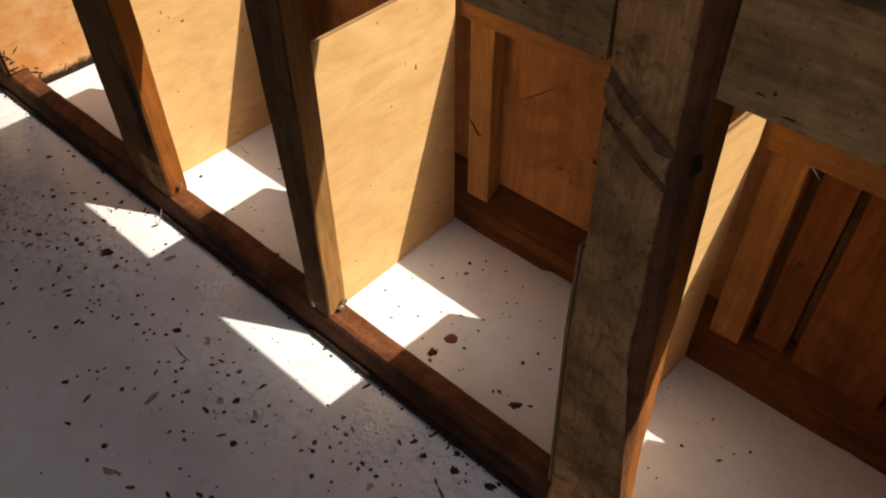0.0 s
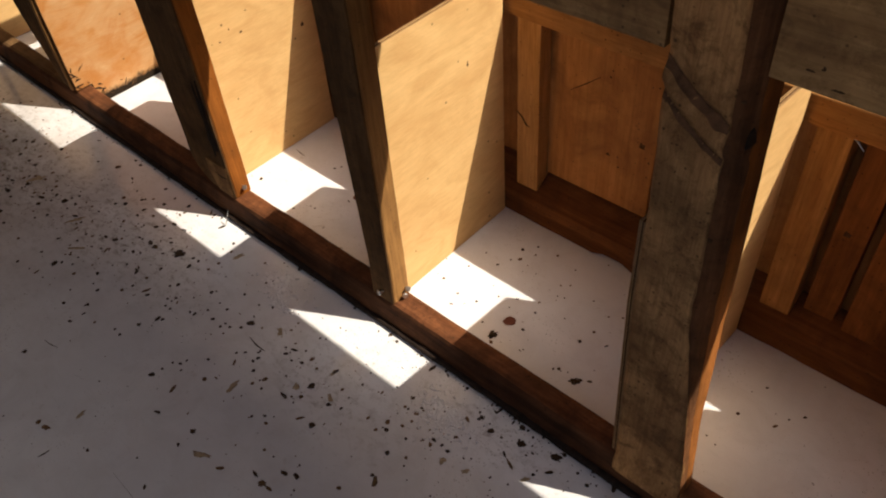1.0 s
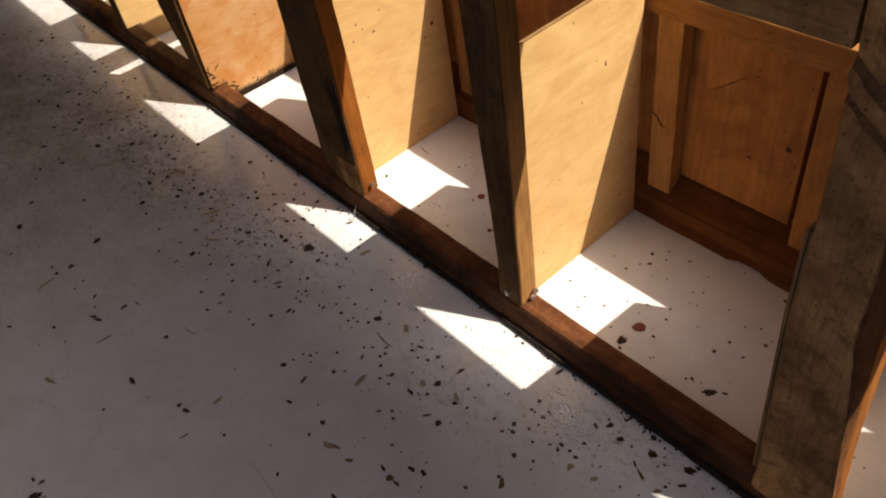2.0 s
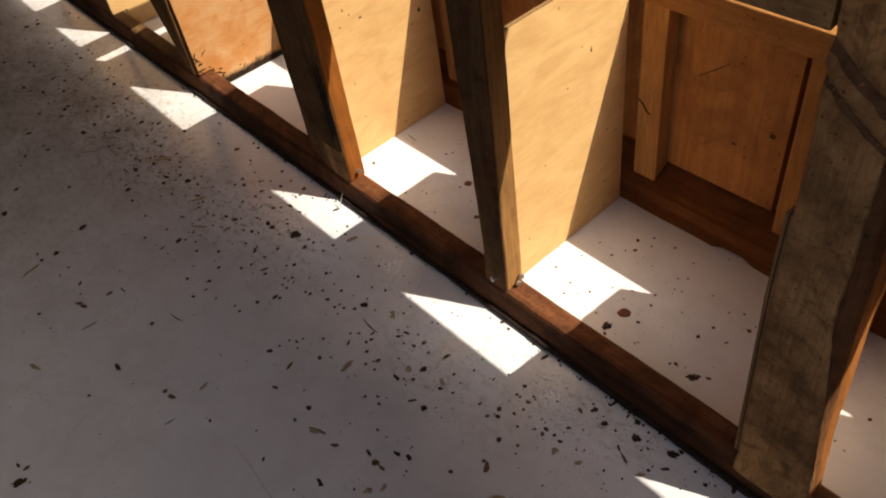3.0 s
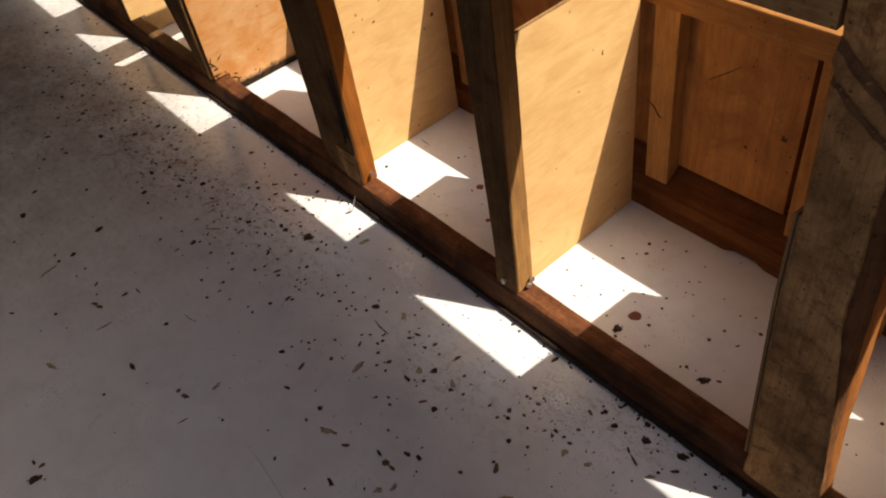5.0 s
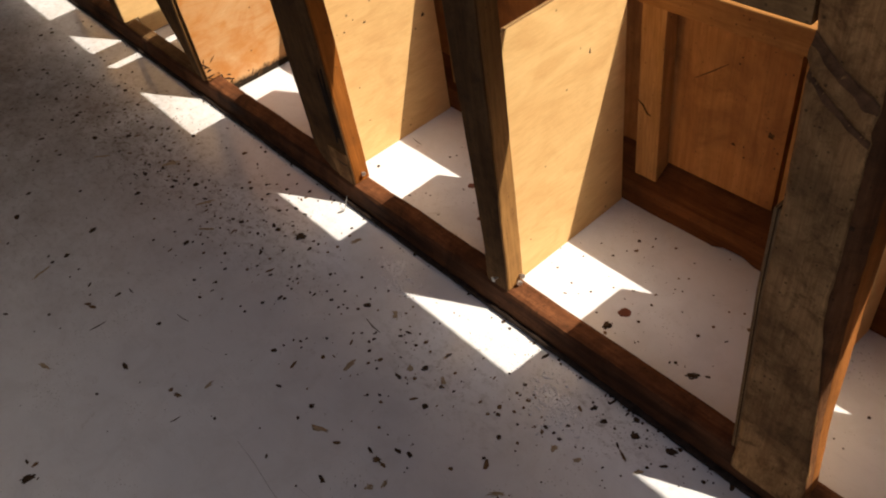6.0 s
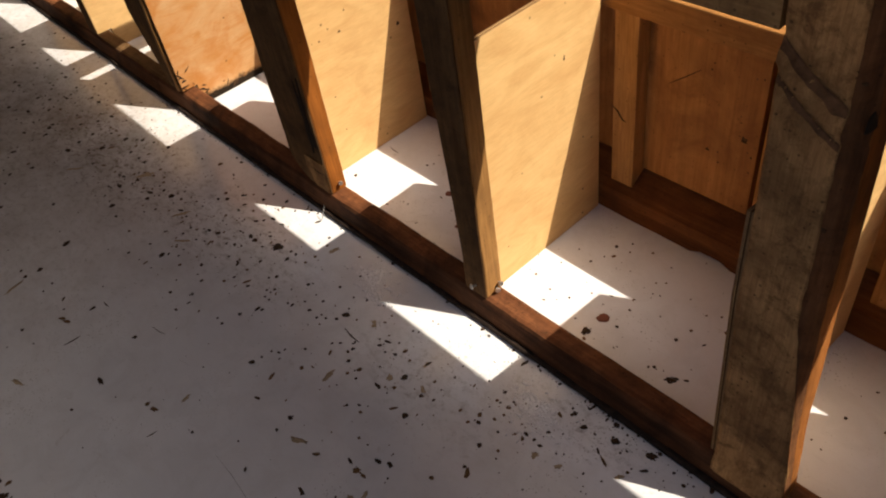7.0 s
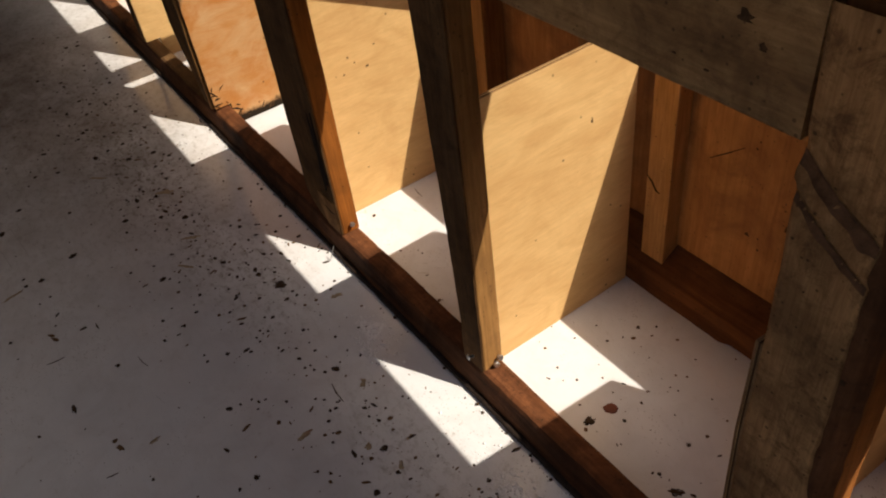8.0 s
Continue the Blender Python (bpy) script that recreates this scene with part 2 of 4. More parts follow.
STEEL = plain("zinc_steel", (0.55, 0.53, 0.5), 0.35, 0.9)
CRUMB = plain("dark_dirt", (0.062, 0.039, 0.023), 0.9, 0, 0.5, 300)
EARTH = plain("brown_dirt", (0.16, 0.095, 0.045), 0.9, 0, 0.5, 300)
RUST = plain("rust_stain", (0.17, 0.05, 0.025), 0.7, 0, 0.3, 400)
SHADE_AND_ROT = plain("dark_shade_and_rot", (0.03, 0.021, 0.014), 0.85)
BARK = plain("bark", (0.075, 0.04, 0.018), 0.9, 0, 0.5, 200)
SCAR = plain("scar_wood", (0.15, 0.074, 0.035), 0.9, 0, 0.5, 70)
GLAZE = plain("dried_splash", (0.84, 0.83, 0.82), 0.06, 0, 0.04, 420)
OCHRE = plain("ochre_smear", (0.40, 0.31, 0.20), 0.8, 0, 0.5, 200)
SCRATCH = plain("scratched_coat", (0.36, 0.34, 0.33), 0.7)
BEAD = plain("black_sealant", (0.03, 0.02, 0.015), 0.72, 0, 0.5, 90)
ENCLOSURE = plain("light_enclosure", (0.42, 0.36, 0.30), 0.8, 0, 0.15, 8)
SAND = plain("dry_ground", (0.30, 0.26, 0.20), 0.95, 0, 0.3, 3)


# ---- building helpers ----
def part(name, bm, mat, parent=None, label="", smooth=False):
    me = bpy.data.meshes.new(name)
    bmesh.ops.recalc_face_normals(bm, faces=bm.faces)
    bm.to_mesh(me)
    bm.free()
    if smooth:
        me.polygons.foreach_set("use_smooth", [True] * len(me.polygons))
    for mm in (mat if isinstance(mat, (list, tuple)) else (mat,)):
        me.materials.append(mm)
    ob = new(name, me)
    if parent is not None:
        ob.parent = parent
    if label:
        tagged(ob, label)
    return ob


def thing(name, label, category, group="", kind="", at=(0, 0, 0)):
    ob = new(name)
    ob.empty_display_size = 0.05
    return tagged(ob, label, category, group, kind)


def timber(lo, hi, chamfer=0.003, step=0.03, wobble=0.0012, seed=0.0, shape=None):
    """A sawn timber from corner lo to corner hi: chamfered edges, slightly uneven along its length.
    shape(p): optional bending or cutting of each point."""
    lo, hi = Vector(lo), Vector(hi)
    size = hi - lo
    ax = max(range(3), key=lambda i: size[i])
    u, v = [i for i in range(3) if i != ax]
    n = max(2, int(size[ax] / step))
    c = min(chamfer, size[u] * 0.3, size[v] * 0.3)
    ring = []
    for cu, cv, su, sv in ((lo[u], lo[v], 1, 1), (hi[u], lo[v], -1, 1), (hi[u], hi[v], -1, -1), (lo[u], hi[v], 1, -1)):
        a = (cu, cv + sv * c)
        b = (cu + su * c, cv)
        m = (cu + su * c * 0.29, cv + sv * c * 0.29)
        ring += [a, m, b] if su * sv > 0 else [b, m, a]
    bm = bmesh.new()
    rows = []
    for i in range(n + 1):
        t = lo[ax] + size[ax] * i / n
        row = []
        for a, b in ring:
            p = Vector((0, 0, 0))
            p[ax], p[u], p[v] = t, a, b
            q = p * 9 + Vector((seed, seed * 2, seed * 3))
            p += Vector((noise.noise(q), noise.noise(q + Vector((7, 0, 0))), noise.noise(q + Vector((0, 7, 0))))) * wobble
            q = p * 45 + Vector((seed, 0, 0))
            p += Vector((noise.noise(q), noise.noise(q + Vector((5, 0, 0))), 0)) * wobble * 0.5
            if shape:
                p = shape(p)
            row.append(bm.verts.new(p))
        rows.append(row)
    m = len(ring)
    for a, b in zip(rows, rows[1:]):
        for i in range(m):
            bm.faces.new((a[i], a[(i + 1) % m], b[(i + 1) % m], b[i]))
    bm.faces.new(rows[0])
    bm.faces.new(rows[-1])
    return bm


def box(lo, hi):
    bm = bmesh.new()
    bmesh.ops.create_cube(bm, size=1)
    for v in bm.verts:
        v.co = Vector([lo[i] + (v.co[i] + 0.5) * (hi[i] - lo[i]) for i in range(3)])
    return bm


def sheet(outline, x0, x1, skew=0.0, ragged=0.0, seed=0.0):
    """A sheet with the outline in (y, z), between x0 and x1; skew: metres in x per metre in y."""
    pts = []
    for (ya, za), (yb, zb) in zip(outline, outline[1:] + outline[:1]):
        n = max(1, int(math.hypot(yb - ya, zb - za) / 0.02))
        for i in range(n):
            y, z = ya + (yb - ya) * i / n, za + (zb - za) * i / n
            if ragged:
                y += noise.noise(Vector((y * 60, z * 60, seed))) * ragged
                z += noise.noise(Vector((y * 60, z * 60, seed + 9))) * ragged
            pts.append((y, z))
    bm = bmesh.new()
    a = [bm.verts.new((x0 + skew * y, y, z)) for y, z in pts]
    b = [bm.verts.new((x1 + skew * y, y, z)) for y, z in pts]
    bm.faces.new(a)
    bm.faces.new(b)
    for i in range(len(pts)):
        j = (i + 1) % len(pts)
        bm.faces.new((a[i], a[j], b[j], b[i])).material_index = 1
    return bm


def blob(seed, flat, size=1.0, rough=0.45, fine=3):
    """A small irregular flattened lump."""
    bm = bmesh.new()
    bmesh.ops.create_icosphere(bm, subdivisions=fine, radius=1.0)
    for v in bm.verts:
        k = 1 + rough * noise.noise(v.co * 1.5 + Vector((seed * 3.7, 0, 0))) + 0.6 * rough * noise.noise(v.co * 4.5 + Vector((0, seed, 0))) + 0.3 * rough * noise.noise(v.co * 10 + Vector((0, 0, seed)))
        v.co = Vector((v.co.x * k, v.co.y * k, max(-0.25, v.co.z * k) * flat)) * size
    return bm


def nail(parent, p, way, length=0.012, head=0.005, name="nail"):
    """A nail that stands out of the wood along way, with its round head."""
    rot = Matrix.Translation(p) @ Vector(way).to_track_quat("Z", "Y").to_matrix().to_4x4()
    bm = bmesh.new()
    bmesh.ops.create_cone(bm, cap_ends=True, segments=8, radius1=head * 0.4, radius2=head * 0.4, depth=length, matrix=rot @ Matrix.Translation((0, 0, length / 2 - 0.003)))
    shank = part(name, bm, STEEL, parent, "bent steel nail")
    bm = bmesh.new()
    bmesh.ops.create_cone(bm, cap_ends=True, segments=12, radius1=head, radius2=head * 0.8, depth=head * 0.5, matrix=rot @ Matrix.Translation((0, 0, length - 0.003)))
    part("nail_head", bm, STEEL, shank)
    return shank


# ---- the setting ----
X0, X1 = -3.4, 2.2
SOUTH = -1.15
BACK = 0.412          # face of the sheet of the back wall
floor = part("floor", box((X0, SOUTH, -0.05), (X1, 0.47, 0.0)), FLOOR)
tagged(floor, "white glossy coated floor scattered with dirt and stains", "floor", kind="structure")

# unseen ground, added to bounce daylight
ground = part("ground", box((-400, -400, -0.42), (400, 400, -0.35)), SAND)
tagged(ground, "unseen dry pale ground added outside the walls", "ground", kind="structure")

# unseen roof added to limit sky light: covers all but a long opening on the south side, above a low wall
OPEN_W, OPEN_E, EAVE = -0.6, 1.8, -0.75
bm = bmesh.new()
for lo, hi in (((X0, EAVE, 1.95), (X1, 0.40, 2.0)), ((X0, SOUTH, 1.95), (OPEN_W, EAVE, 2.0)), ((OPEN_E, SOUTH, 1.95), (X1, EAVE, 2.0))):
    slab = box(lo, hi)
    tmp = bpy.data.meshes.new("slab")
    slab.to_mesh(tmp)
    slab.free()
    bm.from_mesh(tmp)
    bpy.data.meshes.remove(tmp)
ceiling = part("ceiling", bm, ENCLOSURE)
tagged(ceiling, "unseen plain pale ceiling added to shape the sky light", "ceiling", kind="structure")
# unseen end walls, added to close off the light
for name, lo, hi in (("wall_west", (X0 - 0.05, SOUTH - 0.05, -0.05), (X0, 0.47, 2.0)), ("wall_east", (X1, SOUTH - 0.05, -0.05), (X1 + 0.05, 0.47, 2.0))):
    tagged(part(name, box(lo, hi), ENCLOSURE), "unseen plain pale end wall added to close off light", "wall", kind="structure")
# unseen wall added behind the camera, low below the opening that lets sky light in
south = thing("wall_south", "unseen plain wall added behind the camera, low below a wide opening", "wall", kind="structure")
for lo, hi in (((OPEN_W, SOUTH - 0.05, -0.05), (OPEN_E, SOUTH, 0.55)), ((X0, SOUTH - 0.05, -0.05), (OPEN_W, SOUTH, 2.0)), ((OPEN_E, SOUTH - 0.05, -0.05), (X1, SOUTH, 2.0))):
    part("wall_panel", box(lo, hi), ENCLOSURE, south)

# unseen dark wall, added close behind the low back wall to hold back sky light
tagged(part("wall_outer", box((-6.0, 1.0, -0.36), (6.0, 1.08, 2.1)), SHADE_AND_ROT), "unseen plain dark wall added behind the low back wall to hold back sky light", "wall", kind="structure")

# added boarding above the front rail, near-black to paint in the shade there
upper = part("wall_upper", box((X0, 0.032, 0.80), (X1, 0.05, 1.95)), SHADE_AND_ROT)
tagged(upper, "boarding added above the front rail, shade put into its dark colour", "wall", kind="structure")
# added level boards behind it: their edges are set to cut off the sun
for x0, x1, edge, label in ((-0.22, X1, 0.192, "added dark level board behind the top rail, edge set to cut off the sun"), (X0, -0.222, 0.173, "narrower added dark board behind the top rail, edge set to cut off the sun")):
    sun_stop = part("shelf_board", timber((x0, 0.030, 0.775), (x1, edge, 0.797), 0.002, 0.3, 0.0), SHADE_AND_ROT)
    tagged(sun_stop, label, "board", kind="structure")

# ---- back wall ----
wall_back = thing("wall_back", "low back wall of orange-brown plywood with battens", "wall", kind="structure")
part("sheet", box((X0, BACK, 0.0), (X1, BACK + 0.012, 0.408)), PLY_BACK, wall_back)


def foot_shape(p):
    # hacked, uneven lower front edge
    if p.z < 0.02 and p.y < 0.36:
        p.z += max(0.0, noise.noise(Vector((p.x * 14, 3.3, 0))) - 0.25) * 0.02
        if 0.165 < p.x < 0.225:
            p.z += 0.010 + 0.004 * noise.noise(Vector((p.x * 60, 0, 0)))
    if p.y > 0.38 and p.z > 0.04:
        p.z += 0.032 + 0.012 * noise.noise(Vector((p.x * 6, 1.7, 0)))
    return p


part("bottom_rail", timber((X0, 0.346, 0.0), (X1, BACK - 0.001, 0.056), 0.004, 0.02, 0.0012, 4, foot_shape), RUST_X, wall_back, "brown bottom rail")
part("top_rail", timber((X0, 0.356, 0.409), (X1, BACK + 0.02, 0.4535), 0.003, 0.03, 0.001, 7), TAN_X, wall_back, "tan top rail")

# upright battens of the back wall: x, width, depth in front of the sheet
BATTENS = [(-0.027, 0.047, 0.050), (0.243, 0.055, 0.036), (0.456, 0.047, 0.046), (0.516, 0.046, 0.026), (0.576, 0.125, 0.032), (0.712, 0.05, 0.026),
           (-0.535, 0.10, 0.050), (-0.20, 0.05, 0.036), (-1.03, 0.05, 0.046), (-0.70, 0.05, 0.036), (-1.50, 0.05, 0.046), (0.90, 0.05, 0.046)]
for i, (x, w, d) in enumerate(BATTENS):
    part("batten", timber((x, BACK - d, 0.054), (x + w, BACK - 0.001, 0.408), 0.002, 0.04, 0.0008, i * 3.1), (PALE_Z, TAN_Z, TAN_Z, UMBER_Z, UMBER_Z, UMBER_Z, HONEY_Z)[min(i, 6)], wall_back)
# a second veneer strip up to the slot in the middle bay
part("cover_sheet", box((0.0205, BACK - 0.020, 0.094), (0.2285, BACK - 0.0006, 0.4085)), PLY_BACK, wall_back)


def stroke(points, radius, mat, name, parent=None, label="", flat=0.6):
    """A thin stick, crack or scratch through a few points."""
    bm = bmesh.new()
    rows = []
    n = len(points)
    for i, p in enumerate(points):
        p = Vector(p)
        way = (Vector(points[min(n - 1, i + 1)]) - Vector(points[max(0, i - 1)])).normalized()
        side = way.orthogonal().normalized()
        over = way.cross(side)
        r = radius * (0.45 if i in (0, n - 1) else 1.0)
        rows.append([bm.verts.new(p + (side * math.cos(a) + over * math.sin(a)) * r) for a in (k * math.pi / 3 for k in range(6))])
    for a, b in zip(rows, rows[1:]):
        for k in range(6):
            bm.faces.new((a[k], a[(k + 1) % 6], b[(k + 1) % 6], b[k]))
    bm.faces.new(rows[0])
    bm.faces.new(rows[-1])
    return part(name, bm, mat, parent, label)


FB = BACK - 0.050
stroke([(-0.027, FB, 0.226), (-0.016, FB, 0.219), (-0.007, FB, 0.206), (0.001, FB, 0.203)], 0.0016, BARK, "crack", wall_back, "dark crack in a batten")
stroke([(0.062, BACK - 0.0202, 0.289), (0.09, BACK - 0.0202, 0.311), (0.116, BACK - 0.0202, 0.333)], 0.0012, BARK, "scratch", wall_back, "dark scratch on the sheet")

# nail holes and stains in the sheet, and a bent pin over a batten
for y, x, z, r in ((BACK - 0.02, 0.144, 0.192, 0.0035), (BACK - 0.02, 0.079, 0.387, 0.003), (BACK - 0.02, 0.165, 0.175, 0.002), (BACK - 0.02, 0.135, 0.34, 0.002), (BACK - 0.02, 0.205, 0.235, 0.006),
                   (BACK - 0.026, 0.535, 0.24, 0.006)):
    bm = blob(x * 70, 1.0, 1.0, 0.7, 2)
    bmesh.ops.transform(bm, matrix=Matrix.Translation((x, y, z)) @ Matrix.Diagonal((r, 0.0006, r * 1.3, 1)), verts=bm.verts)
    part("stain_spot", bm, BARK, wall_back, "dark spot")
rnd = random.Random(23)
for k in range(18):
    cx, cz, sd = ((0.205, 0.215, 0.02), (0.12, 0.19, 0.05), (0.185, 0.34, 0.03))[k % 3]
    x, z, r = min(0.22, max(0.03, rnd.gauss(cx, sd))), min(0.395, max(0.11, rnd.gauss(cz, sd * 1.6))), rnd.uniform(0.0008, 0.0022)
    bm = blob(k * 2.9, 1.0, 1.0, 0.7, 1)
    bmesh.ops.transform(bm, matrix=Matrix.Translation((x, BACK - 0.02, z)) @ Matrix.Diagonal((r, 0.0004, r * rnd.uniform(0.8, 2.0), 1)), verts=bm.verts)
    part("stain_spot", bm, SCAR if k % 2 else BARK, wall_back, "dark spot")
stroke([(0.498, 0.362, 0.412), (0.509, 0.358, 0.408), (0.520, 0.355, 0.400)], 0.0012, STEEL, "bent_pin", wall_back, "bent steel pin")

# ---- front frame ----
def sill_shape(p):
    # the front leans out towards the foot, with a rounded, knocked upper edge
    if p.y < 0.015:
        p.y -= 0.012 * (1 - p.z / 0.055)
        if p.z > 0.045:
            p.z -= 0.002 * (1 + noise.noise(Vector((p.x * 25, 0, 5))))
    return p


sill = thing("sill_plate", "red-brown timber sill plate lying on the white floor", "sill")
bm = timber((X0 + 0.01, 0.0, 0.0), (X1 - 0.01, 0.038, 0.055), 0.008, 0.012, 0.0022, 2, sill_shape)
bmesh.ops.recalc_face_normals(bm, faces=bm.faces)
# faces turned to the front take a darker wood that paints in their shade
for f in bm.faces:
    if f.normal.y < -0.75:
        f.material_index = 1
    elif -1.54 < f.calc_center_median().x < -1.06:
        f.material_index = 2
part("plank", bm, (BROWN_X, SHADED_X, OLIVE_X), sill)


def bead_shape(p):
    # a hand-run bead, thicker and thinner along its way
    lump = noise.noise(Vector((p.x * 17, 2.0, 0))) + 0.5 * noise.noise(Vector((p.x * 60, 5.0, 0)))
    if p.y < -0.013:
        p.y -= 0.002 * lump
    if p.z > 0.006:
        p.z += 0.0025 * lump
    return p


part("sealant_bead", timber((X0 + 0.01, -0.0175, 0.0), (X1 - 0.01, -0.006, 0.011), 0.0045, 0.012, 0.0012, 12, bead_shape), BEAD, sill, "black dirty sealant bead along the foot", True)


def foot_lean(z):
    # the post and its panel kick out sideways towards the foot
    return 0.011 * min(1.0, max(0.0, (0.36 - z) / 0.30))


def panel_outline(top_front, top_back, back=0.345, front=0.002):
    if front > 0.03:
        return [(front, 0.001), (back, 0.001), (back, top_back), (front, top_front)]
    return [(front, 0.058), (0.042, 0.058), (0.042, 0.001), (back, 0.001), (back, top_back), (front, top_front)]


def side_panel(x, top_front, top_back, mat, label, skew=0.0, ragged=0.0, seed=0.0, back=0.344, front=0.002, lean=False):
    """A plywood divider, 8 mm thick, its right face at x: two face veneers on a darker core."""
    ob = thing("plywood_panel", label, "panel", "plywood panels between the bays")
    out = panel_outline(top_front, top_back, back, front)
    part("face_veneer", sheet(out, x - 0.0026, x, skew, ragged, seed), (mat, PLY_EDGE), ob)
    inner = [(y + (0.0006 if y < 0.1 else -0.0006), z - (0.0008 if z > 0.2 else 0)) for y, z in out]
    part("core", sheet(inner, x - 0.0052, x - 0.0026, skew, ragged, seed), (PLY_CORE, PLY_CORE), ob, "darker core ply")
    part("back_veneer", sheet(out, x - 0.008, x - 0.0052, skew, ragged, seed), (mat, PLY_EDGE), ob)
    if lean:
        # follows its post at the front edge, straight at the back
        for ply in ob.children:
            for v in ply.data.vertices:
                v.co.x += foot_lean(v.co.z) * max(0.0, 1 - v.co.y / 0.34)
    return ob


side_panel(-0.042, 0.486, 0.486, PLY, "pale plywood divider panel lit by the sun", 0.0, 0.0004, 1, front=0.034)
side_panel(0.4195, 0.482, 0.486, PLY, "pale plywood divider panel behind a wide post", 0.065, 0.0004, 2, lean=True)
side_panel(-0.537, 0.606, 0.606, PLY, "tall pale plywood divider panel behind a broad post", 0.0, 0.0006, 3, front=0.034)
side_panel(-1.041, 0.556, 0.556, PLY_OLD, "orange stained plywood panel, blackened along its foot", 0.0, 0.0012, 4)
side_panel(-1.532, 0.54, 0.54, PLY, "pale plywood divider panel with a rotten foot", 0.0, 0.001, 5)
side_panel(-2.05, 0.53, 0.53, PLY, "pale plywood divider panel", 0.0, 0.001, 6)
# unseen panel, placed to bound the sun patch in the last bay
side_panel(0.814, 0.486, 0.486, PLY, "unseen pale plywood divider panel that bounds the last sun patch", 0.0, 0.0004, 7, back=0.3555)

# pin knots in the veneers
for x, y, z, ry, rz in ((-0.042, 0.256, 0.366, 0.0028, 0.009), (-0.042, 0.10, 0.075, 0.002, 0.003), (-0.042, 0.30, 0.19, 0.002, 0.003),
                        (-0.537, 0.169, 0.299, 0.005, 0.004), (-0.537, 0.12, 0.30, 0.003, 0.003), (-0.537, 0.19, 0.335, 0.003, 0.003), (-0.537, 0.145, 0.315, 0.002, 0.004),
                        (-0.537, 0.31, 0.25, 0.006, 0.010), (-0.537, 0.13, 0.09, 0.003, 0.002)):
    bm = blob(y * 50, 1.0, 1.0, 0.6)
    bmesh.ops.transform(bm, matrix=Matrix.Translation((x, y, z)) @ Matrix.Diagonal((0.0005, ry * 0.6, rz * 0.65, 1)), verts=bm.verts)
    owner = bpy.data.objects["plywood_panel" if x > -0.1 else "plywood_panel.002"]
    part("knot", bm, BARK, owner, "dark pin knot")

TOP = 0.775


def post(x0, x1, label, face, side, depth=0.038, seed=0.0, shape=None, nails=(), inset=0.0003):
    """A front post on the sill: weathered face on a cleaner stud."""
    ob = thing("post", label, "post", "posts of the front frame")
    part("stud", timber((x0, 0.0035, 0.0555), (x1, depth, TOP), 0.003, 0.015, 0.0012, seed, shape), side, ob)
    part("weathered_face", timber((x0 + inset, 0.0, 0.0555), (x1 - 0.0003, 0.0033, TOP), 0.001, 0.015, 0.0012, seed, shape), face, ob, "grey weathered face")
    for p, way in nails:
        nail(ob, p, way)
    return ob


def flare(p):
    # broader towards the head, with a kick at the foot
    if p.x < -0.02:
        p.x -= 0.006 + 0.040 * max(0.0, p.z - 0.06)
        if p.z < 0.15:
            p.x -= 0.005 * (0.15 - p.z) / 0.095
    return p


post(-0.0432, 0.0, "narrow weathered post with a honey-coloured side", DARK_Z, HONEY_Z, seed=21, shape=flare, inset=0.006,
     nails=(((-0.022, 0.0, 0.074), (-0.3, -1, 0.1)), ((0.0, 0.030, 0.072), (1, -0.2, 0.3)), ((0.0, 0.024, 0.064), (1, -0.5, 0.1))))


def scar_height(x):
    return 0.588 + 0.052 * max(0.0, (0.5 - x) / 0.083) ** 1.6


def wane_width(z):
    t = min(1.0, max(0.0, (z - 0.20) / 0.20))
    return 0.002 + 0.016 * t * t * (3 - 2 * t) + 0.002 * noise.noise(Vector((z * 14, 3.0, 1.0)))


def wane(p):
    # the wide post tapers upwards and leans; a bark scar runs across its face
    k = (p.x - 0.42) / 0.097
    p.x -= 0.030 * max(0, k) * p.z
    p.x += foot_lean(p.z) * (1 + 0.35 * max(0, k))
    if k < 0.5:
        p.x -= 0.008 * max(0.0, (p.z - 0.5) / 0.25)
    if p.y < 0.006 and k > 0:
        p.x -= wane_width(p.z) * k
    if p.y < 0.006 and p.z < 0.07:
        p.y -= 0.0075 * min(1.0, (0.07 - p.z) / 0.02)
    d = p.z - scar_height(p.x)
    if p.y < 0.02:
        p.y += 0.0045 * math.exp(-((d - 0.032) / 0.010) ** 2) - 0.0045 * math.exp(-((d - 0.014) / 0.009) ** 2) + 0.004 * math.exp(-((d + 0.001) / 0.006) ** 2)
    if k > 0.4 and p.y < 0.02 and 0.07 < p.z < 0.36:
        p.x -= 0.003 * math.sin(math.pi * (p.z - 0.07) / 0.29) * (k - 0.4) / 0.6
    if p.y > 0.03 and p.z < 0.40:
        p.y -= 0.025 * min(1.0, (0.40 - p.z) / 0.2)
    return p


wide = thing("post", "wide weathered plank post with a dark bark scar", "post", "posts of the front frame")


